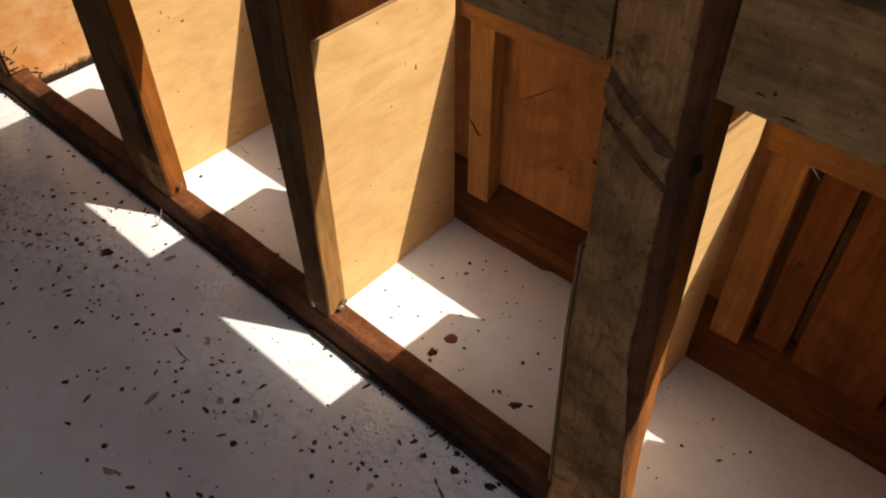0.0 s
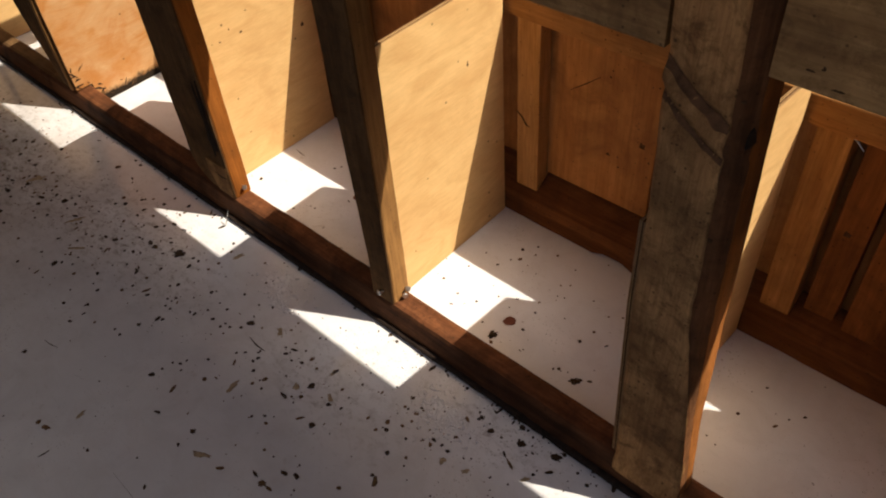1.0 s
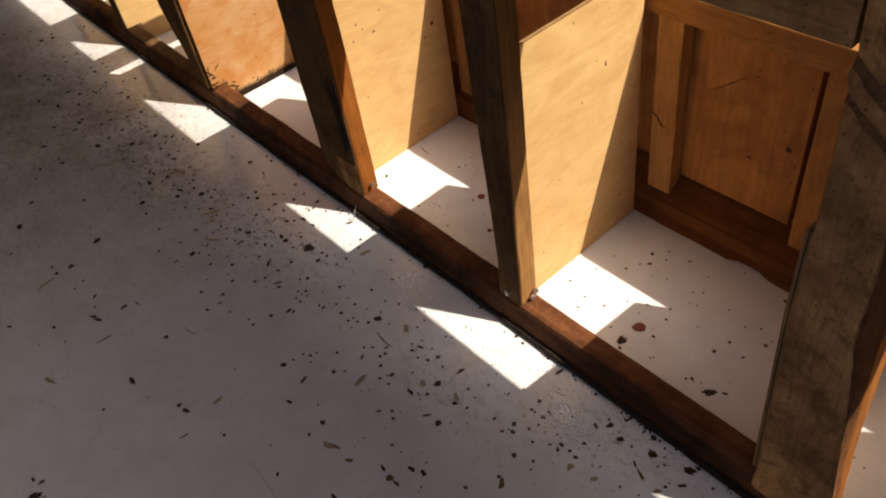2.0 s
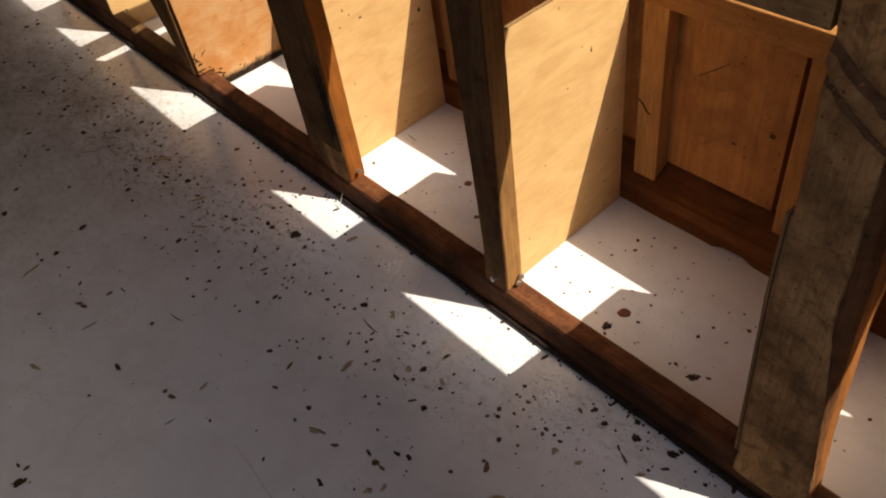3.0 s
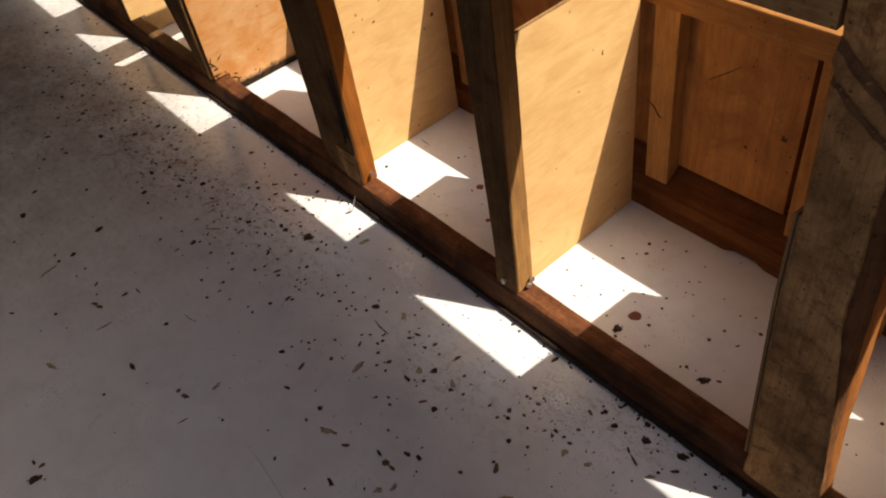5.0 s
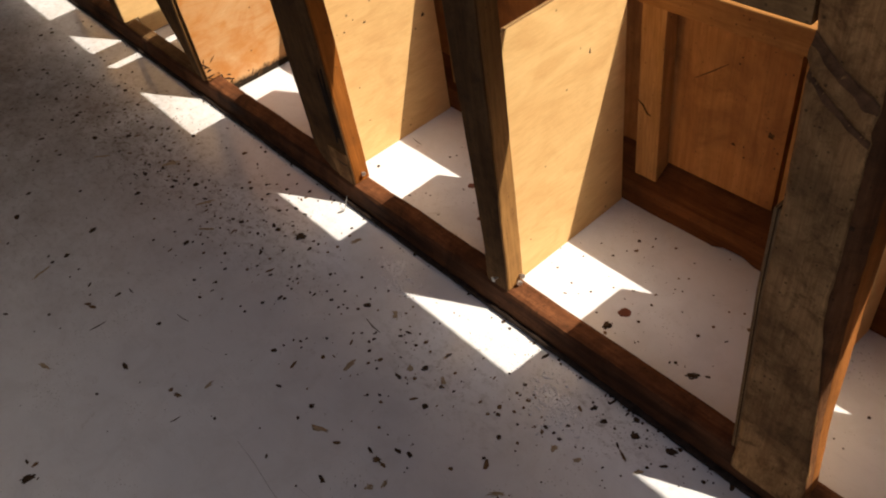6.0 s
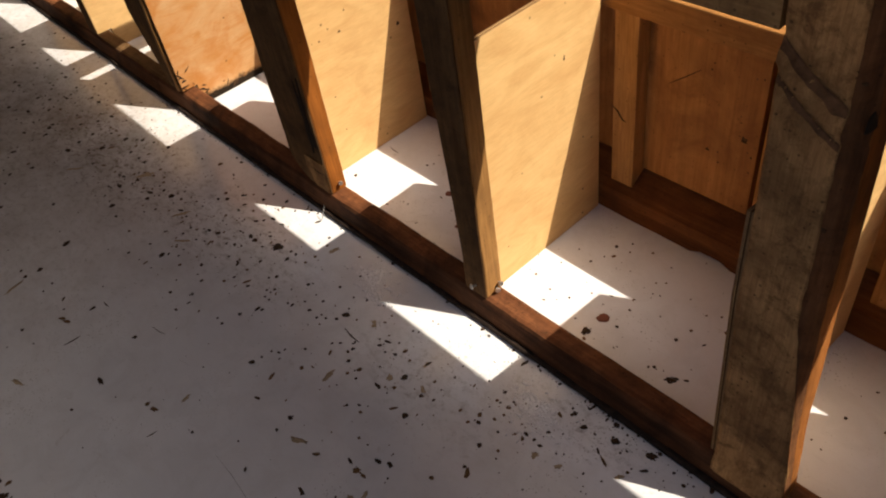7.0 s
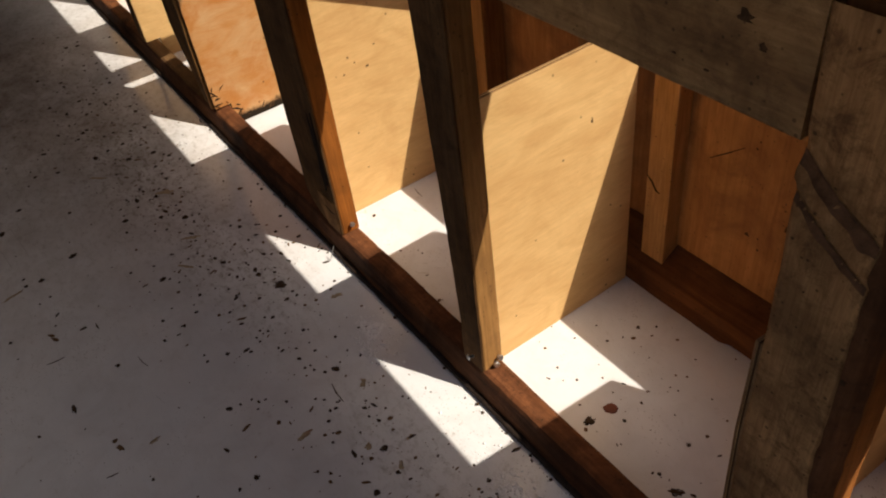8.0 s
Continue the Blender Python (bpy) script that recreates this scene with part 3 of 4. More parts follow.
def face_grid(x0, x1, z0, z1, y, shape):
    """A face board with enough points across for the scar to show."""
    bm = bmesh.new()
    nx, nz = 16, 110
    front, rear = [], []
    for iz in range(nz + 1):
        f, r = [], []
        for ix in range(nx + 1):
            p = Vector((x0 + (x1 - x0) * ix / nx, y, z0 + (z1 - z0) * iz / nz))
            q = p * 30
            p.y += 0.0008 * noise.noise(q) + (0.0018 if ix in (0, nx) else 0)
            p.x += 0.0012 * noise.noise(Vector((ix * 3.0, p.z * 22, 4)))
            f.append(bm.verts.new(shape(p)))
            r.append(bm.verts.new(Vector((f[-1].co.x, 0.0125, f[-1].co.z))))
        front.append(f)
        rear.append(r)
    for iz in range(nz):
        for ix in range(nx):
            bm.faces.new((front[iz][ix], front[iz][ix + 1], front[iz + 1][ix + 1], front[iz + 1][ix]))
        for a in (0, nx):
            bm.faces.new((front[iz][a], rear[iz][a], rear[iz + 1][a], front[iz + 1][a]))
    return bm


part("stud", timber((0.4203, 0.0115, 0.0555), (0.517, 0.056, TOP), 0.004, 0.015, 0.0012, 33, wane), UMBER_Z, wide)
part("weathered_face", face_grid(0.4203, 0.5175, 0.030, TOP, -0.002, wane), GREY_Z, wide, "grey weathered face", True)


def waney_corner():
    """The rounded outside of the tree left on the post's corner: rough, dark, widening upwards."""
    bm = bmesh.new()
    rows = []
    for i in range(91):
        z = 0.0557 + (TOP - 0.0557) * i / 90
        a = wane(Vector((0.5172, -0.0012, z)))
        b = wane(Vector((0.5172, 0.0118, z)))
        row = []
        for j in range(7):
            t = j / 6
            p = a.lerp(b, t)
            p.y = a.y + (b.y - a.y) * t * t + 0.0012 * noise.noise(Vector((t * 3, z * 45, 8)))
            p.x += 0.0010 * noise.noise(Vector((t * 4, z * 60, 3)))
            row.append(bm.verts.new(p))
        rows.append(row)
    for a, b in zip(rows, rows[1:]):
        for j in range(6):
            bm.faces.new((a[j], a[j + 1], b[j + 1], b[j]))
    return bm


part("waney_edge", waney_corner(), BARK_Z, wide, "rough red-brown waney edge", True)


def scar_band(offset, width, seed):
    """A ragged band of dark wood that follows the scar over the face."""
    bm = bmesh.new()
    rows = []
    for i in range(49):
        x = 0.4215 + 0.0945 * i / 48
        near = wane(Vector((x, -0.0028, 0.6))).x
        mid = scar_height(near) + offset + 0.0012 * noise.noise(Vector((i * 0.1, seed, 0)))
        half = width * (0.5 + 0.22 * noise.noise(Vector((i * 0.09, seed, 7))))
        rows.append([bm.verts.new(wane(Vector((x, -0.0036, mid + half * t)))) for t in (-1, -0.5, 0, 0.5, 1)])
    for a, b in zip(rows, rows[1:]):
        for k in range(4):
            bm.faces.new((a[k], a[k + 1], b[k + 1], b[k]))
    return bm


part("bark_scar", scar_band(-0.002, 0.008, 1.0), SCAR, wide, "dark ingrown bark")
part("bark_scar", scar_band(0.031, 0.012, 5.0), SCAR, wide, "dark ingrown bark")
for x, y, z, rx, ry, rz, sd, mt, nm in ((0.4955, 0.012, 0.612, 0.003, 0.007, 0.014, 3, SHADE_AND_ROT, "knot_hole"), (0.478, 0.0, 0.664, 0.003, 0.001, 0.004, 5, BARK, "speck"), (0.470, 0.0, 0.658, 0.004, 0.001, 0.002, 6, BARK, "speck"),
                                     (0.486, 0.0, 0.655, 0.003, 0.001, 0.002, 7, BARK, "speck"), (0.440, -0.001, 0.560, 0.003, 0.001, 0.004, 8, BARK, "speck"), (0.452, -0.001, 0.545, 0.004, 0.001, 0.003, 9, BARK, "speck"),
                                     (0.478, -0.001, 0.520, 0.003, 0.001, 0.003, 10, BARK, "speck"), (0.487, -0.001, 0.50, 0.002, 0.001, 0.004, 11, BARK, "speck")):
    bm = blob(sd, 1.0, 1.0, 0.8, 2)
    bmesh.ops.transform(bm, matrix=Matrix.Translation((x, y, z)) @ Matrix.Diagonal((rx, ry, rz, 1)), verts=bm.verts)
    part(nm, bm, mt, wide, "black knot hole" if nm == "knot_hole" else "dark fleck")


def rotten(p):
    # rotten left corner at the foot
    if p.x < -0.46 and p.z < 0.11:
        k = (0.11 - p.z) / 0.055
        p.x += 0.05 * k * k * (-p.x - 0.46) / 0.096 + 0.004 * noise.noise(p * 40)
    return p


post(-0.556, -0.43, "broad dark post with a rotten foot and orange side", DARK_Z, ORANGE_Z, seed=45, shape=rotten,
     nails=(((-0.43, 0.022, 0.073), (1, -0.2, 0.2)),))


broad = bpy.data.objects["post.002"]
part("foot_face", timber((-0.492, -0.0022, 0.056), (-0.4335, 0.0012, 0.128), 0.001, 0.006, 0.002, 8, rotten), GREY_Z, broad, "tan weathered piece let in at the foot")
stroke([(-0.489, -0.0024, 0.101), (-0.470, -0.0026, 0.104), (-0.452, -0.0024, 0.1), (-0.436, -0.0024, 0.103)], 0.0011, SHADE_AND_ROT, "crack", broad, "dark crack across the foot")
stroke([(-0.452, -0.0012, 0.150), (-0.447, -0.001, 0.20), (-0.440, -0.001, 0.26), (-0.437, -0.001, 0.32)], 0.0035, SHADE_AND_ROT, "crack", broad, "black split along the corner")
for x, z, rx, rz, sd, mt, nm, lb in ((-0.446, 0.185, 0.010, 0.075, 3, SHADE_AND_ROT, "rot", "black rotten split"), (-0.452, 0.245, 0.007, 0.05, 8, SHADE_AND_ROT, "rot", "black rotten split"),
                                     (-0.447, 0.100, 0.007, 0.022, 5, GREY_Z, "chip", "loose wooden chip")):
    bm = blob(sd, 1.0, 1.0, 0.7)
    bmesh.ops.transform(bm, matrix=Matrix.Translation((x, 0.0005, z)) @ Matrix.Diagonal((rx, 0.0022, rz, 1)), verts=bm.verts)
    part(nm, bm, mt, broad, lb)


def narrowing(p):
    if p.x < -1.08:
        k = min(1.0, max(0.0, (0.24 - p.z) / 0.18))
        p.x += 0.076 * k
    return p


post(-1.180, -1.0495, "dark weathered post tapering to a rotten foot beside the orange panel", DARK_Z, ORANGE_Z, seed=57, shape=narrowing)
tapered = bpy.data.objects["post.003"]
part("lath", timber((-1.0640, -0.0045, 0.057), (-1.0515, -0.0004, 0.42), 0.001, 0.012, 0.002, 61), HONEY_Z, tapered, "thin tan lath split off along the edge")
stroke([(-1.067, -0.0008, 0.06), (-1.0665, -0.001, 0.16), (-1.068, -0.001, 0.27), (-1.067, -0.001, 0.40)], 0.003, SHADE_AND_ROT, "crack", tapered, "black split behind the lath")
post(-1.584, -1.5405, "dark weathered post beside a pale panel", DARK_Z, ORANGE_Z, seed=69)
post(-2.10, -2.0585, "dark weathered post near the far end wall", DARK_Z, ORANGE_Z, seed=81)
post(0.8145, 0.858, "weathered grey post under the rail board", GREY_Z, HONEY_Z, seed=93)


# top rail boards between the posts
def rail_board(x0, x1, z0, seed):
    ob = thing("rail_board", "grey weathered board between the post heads", "board", "top boards of the front frame")
    part("board", timber((x0, 0.002, z0), (x1, 0.028, 0.775), 0.002, 0.02, 0.0012, seed), GREY_X, ob)
    return ob


rail_board(0.002, 0.4095, 0.676, 3)
rail_board(0.499, 0.812, 0.682, 5)
rail_board(-0.427, -0.046, 0.68, 7)
rail_board(-1.04, -0.54, 0.68, 9)
rail_board(-1.53, -1.10, 0.68, 11)
# knots and holes in the boards
for owner, x, z, rx, rz in (("rail_board", 0.371, 0.728, 0.006, 0.005), ("rail_board", 0.355, 0.744, 0.011, 0.009), ("rail_board", 0.30, 0.70, 0.003, 0.002), ("rail_board", 0.33, 0.697, 0.004, 0.002),
                            ("rail_board.001", 0.528, 0.699, 0.005, 0.002), ("rail_board.001", 0.537, 0.703, 0.002, 0.004), ("rail_board.001", 0.551, 0.690, 0.007, 0.002)):
    bm = blob(x * 90, 1.0, 1.0, 0.7, 2)
    bmesh.ops.transform(bm, matrix=Matrix.Translation((x, 0.002, z)) @ Matrix.Diagonal((rx * 0.7, 0.0008, rz * 0.7, 1)), verts=bm.verts)
    part("knot", bm, BARK, bpy.data.objects[owner], "dark knot")
# crumbling black rot at the foot of the orange panel
old = bpy.data.objects["plywood_panel.003"]
# crumbling rot at the panel's front foot: small ragged crumbs, thickest in the corner
rnd = random.Random(17)
for k in range(20):
    y = 0.006 + 0.15 * rnd.random() ** 1.8
    z = (0.062 if y < 0.044 else 0.012) + rnd.random() ** 2 * 0.045 * (1.2 - y / 0.16)
    bm = blob(k * 3.7, 1.0, 1.0, 0.9, 2)
    size = rnd.uniform(0.0025, 0.0075)
    spin = Matrix.Rotation(math.radians(rnd.uniform(-70, 70)), 4, "X")
    bmesh.ops.transform(bm, matrix=Matrix.Translation((-1.041, y, z)) @ spin @ Matrix.Diagonal((0.0014, size * rnd.uniform(1.0, 2.2), size * rnd.uniform(0.25, 0.6), 1)), verts=bm.verts)
    part("rot", bm, SHADE_AND_ROT if k % 3 == 0 else BARK, old, "black crumbling rot")

# unseen shadow casters: a cross tie, and a sloping gusset beside the broad post
tagged(part("cross_tie", timber((-1.148, 0.040, 0.58), (-1.065, 0.395, 0.62), 0.003, 0.03, 0.001, 1.1), BROWN_X),
       "unseen brown timber tie added behind the post to cast a shadow bar", "beam")
tagged(part("gusset", sheet([(0.042, 0.652), (0.345, 0.511), (0.345, 0.72), (0.042, 0.72)], -0.450, -0.435), (PLY, PLY_EDGE)),
       "unseen sloping plywood gusset added to shade the tall panel", "gusset")


# ---- dirt on the floor ----
def blob_mesh(seed, flat, mat, rough=0.45, bits=0):
    """One lump, with smaller bits scattered round it."""
    bm = blob(seed, flat, 1.0, rough)
    rng = random.Random(seed)
    for k in range(bits):
        extra = blob(seed + k * 1.3 + 0.5, flat, 1.0, 0.6, 2)
        r, a, d = rng.uniform(0.15, 0.5), rng.uniform(0, 6.3), rng.uniform(0.7, 1.6)
        bmesh.ops.transform(extra, matrix=Matrix.Translation((d * math.cos(a), d * math.sin(a), 0)) @ Matrix.Diagonal((r, r, r, 1)), verts=extra.verts)
        tmp = bpy.data.meshes.new("bit")
        extra.to_mesh(tmp)
        extra.free()
        bm.from_mesh(tmp)
        bpy.data.meshes.remove(tmp)
    me = bpy.data.meshes.new("crumb")
    bm.to_mesh(me)
    bm.free()
    me.polygons.foreach_set("use_smooth", [True] * len(me.polygons))
    me.materials.append(mat)
    return me


CRUMBS = [blob_mesh(i, 0.35, CRUMB, 0.75, (0, 5, 2, 7, 1, 4)[i]) for i in range(6)]
CLODS = [blob_mesh(i + 10, 0.25, EARTH, 0.8, 3) for i in range(3)]
CLUSTERS = [blob_mesh(i + 20, 0.35, CRUMB, 1.0, 14) for i in range(2)]
random.seed(5)
# crumbs of dirt, area by area: x, y, half width in millimetres
FAR_FLOOR = [(-1.83, -0.169, 8.2), (-1.816, -0.139, 7.9), (-1.845, -0.131, 6.1), (-1.668, -0.162, 5.4), (-1.679, -0.292, 7.5), (-1.584, -0.242, 7.5), (-1.615, -0.243, 5.7), (-1.468, -0.232, 6.8), (-1.429, -0.215, 7.1), (-1.38, -0.237, 6.8), (-1.423, -0.277, 7.1), (-1.294, -0.271, 8.2), (-1.272, -0.289, 6.4), (-1.211, -0.174, 6.4), (-1.423, -0.14, 6.8), (-1.398, -0.182, 5.3), (-1.505, -0.136, 7.5), (-1.536, -0.134, 5.4), (-1.529, -0.103, 5), (-1.501, -0.104, 5.4), (-1.334, -0.135, 6.8), (-1.296, -0.133, 8.2), (-1.263, -0.1, 5), (-1.383, -0.106, 5), (-1.369, -0.078, 5.4), (-1.493, -0.305, 6.8), (-1.074, -0.164, 7.8), (-1.033, -0.14, 7.4), (-1.167, -0.209, 6.1), (-1.164, -0.248, 6.4), (-1.277, -0.323, 4.6), (-1.516, -0.179, 5.3)]
WEST_FLOOR = [(-1.269, -0.376, 7.8), (-1.155, -0.281, 9.2), (-1.16, -0.369, 5.7), (-1.181, -0.418, 6), (-1.089, -0.219, 9.2), (-0.912, -0.261, 8.2), (-1.011, -0.182, 5.7), (-0.972, -0.18, 5.7), (-0.947, -0.179, 5.7), (-0.951, -0.113, 7.5), (-0.896, -0.222, 7.1), (-0.859, -0.304, 9.9), (-0.879, -0.301, 3.9), (-0.818, -0.315, 5.3), (-0.816, -0.24, 8.1), (-0.778, -0.199, 9.2), (-0.81, -0.201, 5), (-0.803, -0.217, 3.9), (-0.767, -0.172, 3.9), (-1.009, -0.531, 9.6), (-0.823, -0.428, 9.2), (-0.978, -0.392, 7.1), (-1.073, -0.48, 7.1), (-0.791, -0.499, 7.4), (-0.821, -0.528, 3.9), (-0.623, -0.307, 8.5), (-0.614, -0.296, 3.9), (-0.531, -0.267, 5.3), (-0.767, -0.245, 3.9), (-0.645, -0.245, 3.9), (-0.648, -0.225, 3.9), (-0.606, -0.236, 3.5), (-0.673, -0.307, 3.9)]
BY_BROAD_POST = [(-0.682, -0.137, 5.3), (-0.666, -0.124, 6.4), (-0.618, -0.11, 5.3), (-0.613, -0.128, 5.3), (-0.553, -0.123, 6.4), (-0.542, -0.111, 4.6), (-0.599, -0.074, 5.3), (-0.553, -0.045, 6), (-0.513, -0.051, 3.5), (-0.586, -0.196, 7.4), (-0.609, -0.203, 6), (-0.611, -0.168, 3.5), (-0.522, -0.156, 7.4), (-0.506, -0.158, 7.1), (-0.49, -0.13, 4.6), (-0.528, -0.191, 5), (-0.475, -0.218, 6), (-0.445, -0.183, 4.6), (-0.419, -0.128, 4.6), (-0.405, -0.126, 4.6), (-0.408, -0.145, 5.7), (-0.507, -0.218, 3.5), (-0.544, -0.201, 3.5), (-0.587, -0.227, 3.5), (-0.638, -0.044, 5.3), (-0.648, -0.095, 5.3), (-0.596, -0.049, 3.5), (-0.841, -0.084, 4.2), (-0.775, -0.03, 4.6), (-0.752, -0.032, 5.7), (-0.664, -0.019, 3.9), (-0.477, -0.158, 3.5), (-0.451, -0.137, 12.7)]
OPEN_FLOOR = [(-0.796, -0.529, 6.4), (-0.513, -0.347, 5.7), (-0.476, -0.324, 3.5), (-0.492, -0.29, 4.6), (-0.513, -0.286, 3.2), (-0.654, -0.59, 4.9), (-0.602, -0.588, 2.5), (-0.463, -0.448, 6.4), (-0.641, -0.511, 3.5), (-0.449, -0.242, 4.6), (-0.407, -0.237, 5.3), (-0.343, -0.257, 6.7), (-0.358, -0.287, 5.3), (-0.365, -0.321, 4.2), (-0.384, -0.186, 6.7), (-0.393, -0.198, 3.5), (-0.318, -0.158, 4.6), (-0.314, -0.151, 3.5), (-0.285, -0.164, 2.8), (-0.31, -0.211, 3.9), (-0.3, -0.209, 4.6), (-0.264, -0.195, 5.3), (-0.24, -0.197, 4.9), (-0.226, -0.187, 4.2), (-0.238, -0.187, 2.8), (-0.204, -0.158, 9.2), (-0.209, -0.175, 4.2), (-0.258, -0.08, 3.9), (-0.246, -0.333, 6.7), (-0.239, -0.296, 3.5), (-0.224, -0.278, 3.2), (-0.214, -0.296, 3.2)]
BY_NARROW_POST = [(-0.171, -0.214, 3.2), (-0.16, -0.204, 3.2), (-0.142, -0.19, 3.2), (-0.104, -0.162, 5), (-0.114, -0.153, 3.2), (-0.068, -0.157, 4.9), (-0.082, -0.136, 2.8), (-0.133, -0.198, 4.9), (-0.135, -0.207, 3.9), (-0.095, -0.224, 2.5), (-0.021, -0.177, 7.8), (-0.074, -0.098, 2.8), (-0.083, -0.103, 2.8), (-0.211, -0.145, 2.8), (-0.4, -0.6, 3.9), (-0.313, -0.619, 2.1), (-0.2, -0.478, 4.2), (-0.208, -0.48, 1.8), (-0.101, -0.353, 5.7), (-0.099, -0.381, 4.2), (-0.128, -0.435, 2.8), (-0.077, -0.455, 4.2), (0.022, -0.418, 4.2), (-0.001, -0.45, 2.5), (-0.035, -0.262, 3.5), (0.036, -0.226, 7.1), (0.073, -0.283, 2.5), (0.098, -0.315, 2.5), (0.1, -0.322, 2.1), (0.032, -0.299, 2.5), (0.064, -0.387, 2.8), (-0.315, -0.738, 2.8)]
BY_WIDE_POST = [(0.122, -0.09, 5.3), (0.13, -0.109, 2.8), (0.123, -0.126, 1.8), (0.123, -0.158, 2.5), (0.159, -0.185, 6), (0.168, -0.224, 4.2), (0.193, -0.184, 2.5), (0.197, -0.124, 4.9), (0.213, -0.123, 4.2), (0.226, -0.125, 4.9), (0.22, -0.11, 2.1), (0.22, -0.099, 4.2), (0.228, -0.048, 5.7), (0.22, -0.043, 3.2), (0.245, -0.049, 2.1), (0.273, -0.056, 3.5), (0.287, -0.023, 6.7), (0.303, -0.046, 7.8), (0.296, -0.043, 2.8), (0.317, -0.038, 2.8), (0.355, -0.031, 9.2), (0.261, -0.112, 2.5), (0.314, -0.133, 2.1), (0.317, -0.141, 1.8), (0.255, -0.194, 2.5), (0.238, -0.087, 2.5), (0.177, -0.076, 2.8), (0.393, -0.032, 3.2), (0.394, -0.067, 2.1), (0.042, -0.123, 2.8), (0.048, -0.176, 3.5), (0.068, -0.218, 2.1)]
IN_MIDDLE_BAYS = [(0.123, 0.151, 2.8), (0.108, 0.097, 3.9), (0.139, 0.087, 10.3), (0.171, 0.127, 5.7), (0.032, 0.12, 3.5), (0.004, 0.182, 3.9), (0.042, 0.217, 3.9), (0.054, 0.242, 3.2), (0.111, 0.242, 2.5), (0.16, 0.293, 2.5), (0.172, 0.223, 2.8), (0.184, 0.227, 3.2), (0.259, 0.166, 5.3), (0.211, 0.19, 2.8), (0.258, 0.094, 4.3), (0.27, 0.098, 2.1), (0.197, 0.094, 2.8), (0.207, 0.144, 1.8), (0.07, 0.173, 1.8), (0.007, 0.228, 3.2), (0.057, 0.109, 2.1), (-0.375, 0.085, 4.6), (-0.353, 0.111, 3.2), (-0.341, 0.112, 3.9), (-0.502, 0.103, 7.5), (0.313, 0.241, 2.5)]
IN_LAST_BAY = [(0.531, 0.271, 3.5), (0.517, 0.25, 1.8), (0.597, 0.257, 4.6), (0.502, 0.139, 2.8), (0.519, 0.133, 2.8), (0.597, 0.327, 1.8), (0.562, 0.236, 1.8)]
BROWN = [(-0.309, -0.503, 5.7), (-0.061, -0.142, 5.7), (-0.04, -0.149, 3.9), (0.053, -0.338, 7.1), (0.199, -0.133, 4.2), (0.15, -0.122, 3.5), (-0.788, -0.067, 6.7), (-0.543, -0.062, 4.6), (0.266, 0.239, 3.5), (0.286, 0.252, 3.5), (0.22, -0.099, 4.2)]
for area in (FAR_FLOOR, WEST_FLOOR, BY_BROAD_POST, OPEN_FLOOR, BY_NARROW_POST, BY_WIDE_POST, IN_MIDDLE_BAYS, IN_LAST_BAY, BROWN):
    for i, (x, y, r) in enumerate(area):
        brown = area is BROWN
        ob = new("dirt_crumb", CLODS[i % 3] if brown else CLUSTERS[i % 2] if r > 10 else CRUMBS[(i * 5 + int(r)) % 6])
        k = r * (0.00058 if r > 10 else 0.00048 if y > 0 else 0.0006)
        ob.matrix_world = pose(x, y, 0.0006, 0, 0, random.uniform(0, 360)) @ Matrix.Diagonal((k * random.uniform(0.85, 1.2), k * random.uniform(0.7, 1.0), k, 1))
        tagged(ob, "brown crumb of dried earth on the white floor" if brown else "ragged cluster of dark dirt on the white floor" if r > 10 else "dark crumb of dirt on the white floor", "dirt", "crumbs of dirt on the floor")

# longer bits: x, y, direction, half length and half width in millimetres
FLAKES = [(-0.597, -0.47, 90, 8, 3.2), (-0.419, -0.538, 0, 9, 4.6), (-0.042, -0.218, 0, 7.5, 3.2), (-0.174, -0.368, 21, 7, 2.5), (0.033, -0.335, -9, 6.1, 2.8), (0.065, -0.306, 14, 6.2, 3.5), (0.084, -0.298, -17, 6.8, 3.2), (0.083, -0.298, 17, 5.2, 2.1), (-0.36, -0.74, 5, 5.5, 2.5), (0.254, -0.057, 51, 6.4, 4.2), (0.294, -0.075, -34, 5.4, 2.1), (0.361, -0.057, 48, 6, 2.8), (0.242, -0.018, 81, 9.6, 2.5), (0.298, 0.096, 35, 12.2, 2.8), (0.316, 0.11, 30, 4, 2.5)]
EARTH_FLAKES = [(-0.62, -0.524, 37, 7.5, 3.5), (-0.604, -0.52, 24, 8.7, 3.6), (-0.328, -0.75, 75, 13.9, 4.2), (-0.344, -0.732, 95, 5.5, 3.5), (0.068, -0.337, 0, 6.5, 2.5), (-0.29, -0.5, 18, 7.9, 3.9), (0.31, -0.083, -25, 9.4, 2.1)]
for flakes, meshes, label in ((FLAKES, CRUMBS, "dark flake of bark on the white floor"), (EARTH_FLAKES, CLODS, "brown flake of dried earth on the white floor")):
    for i, (x, y, a, rx, ry) in enumerate(flakes):
        ob = new("dirt_flake", CLUSTERS[i % 2] if rx > 12 else meshes[i % 3])
        wide_by = max(ry, rx * 0.4) if rx > 12 else ry
        ob.matrix_world = pose(x, y, 0.0006, 0, 0, a) @ Matrix.Diagonal((rx * (0.0006 if rx > 12 else 0.0008), wide_by * 0.00075, ry * 0.0007, 1))
        tagged(ob, label, "dirt", "flakes of dirt on the floor")

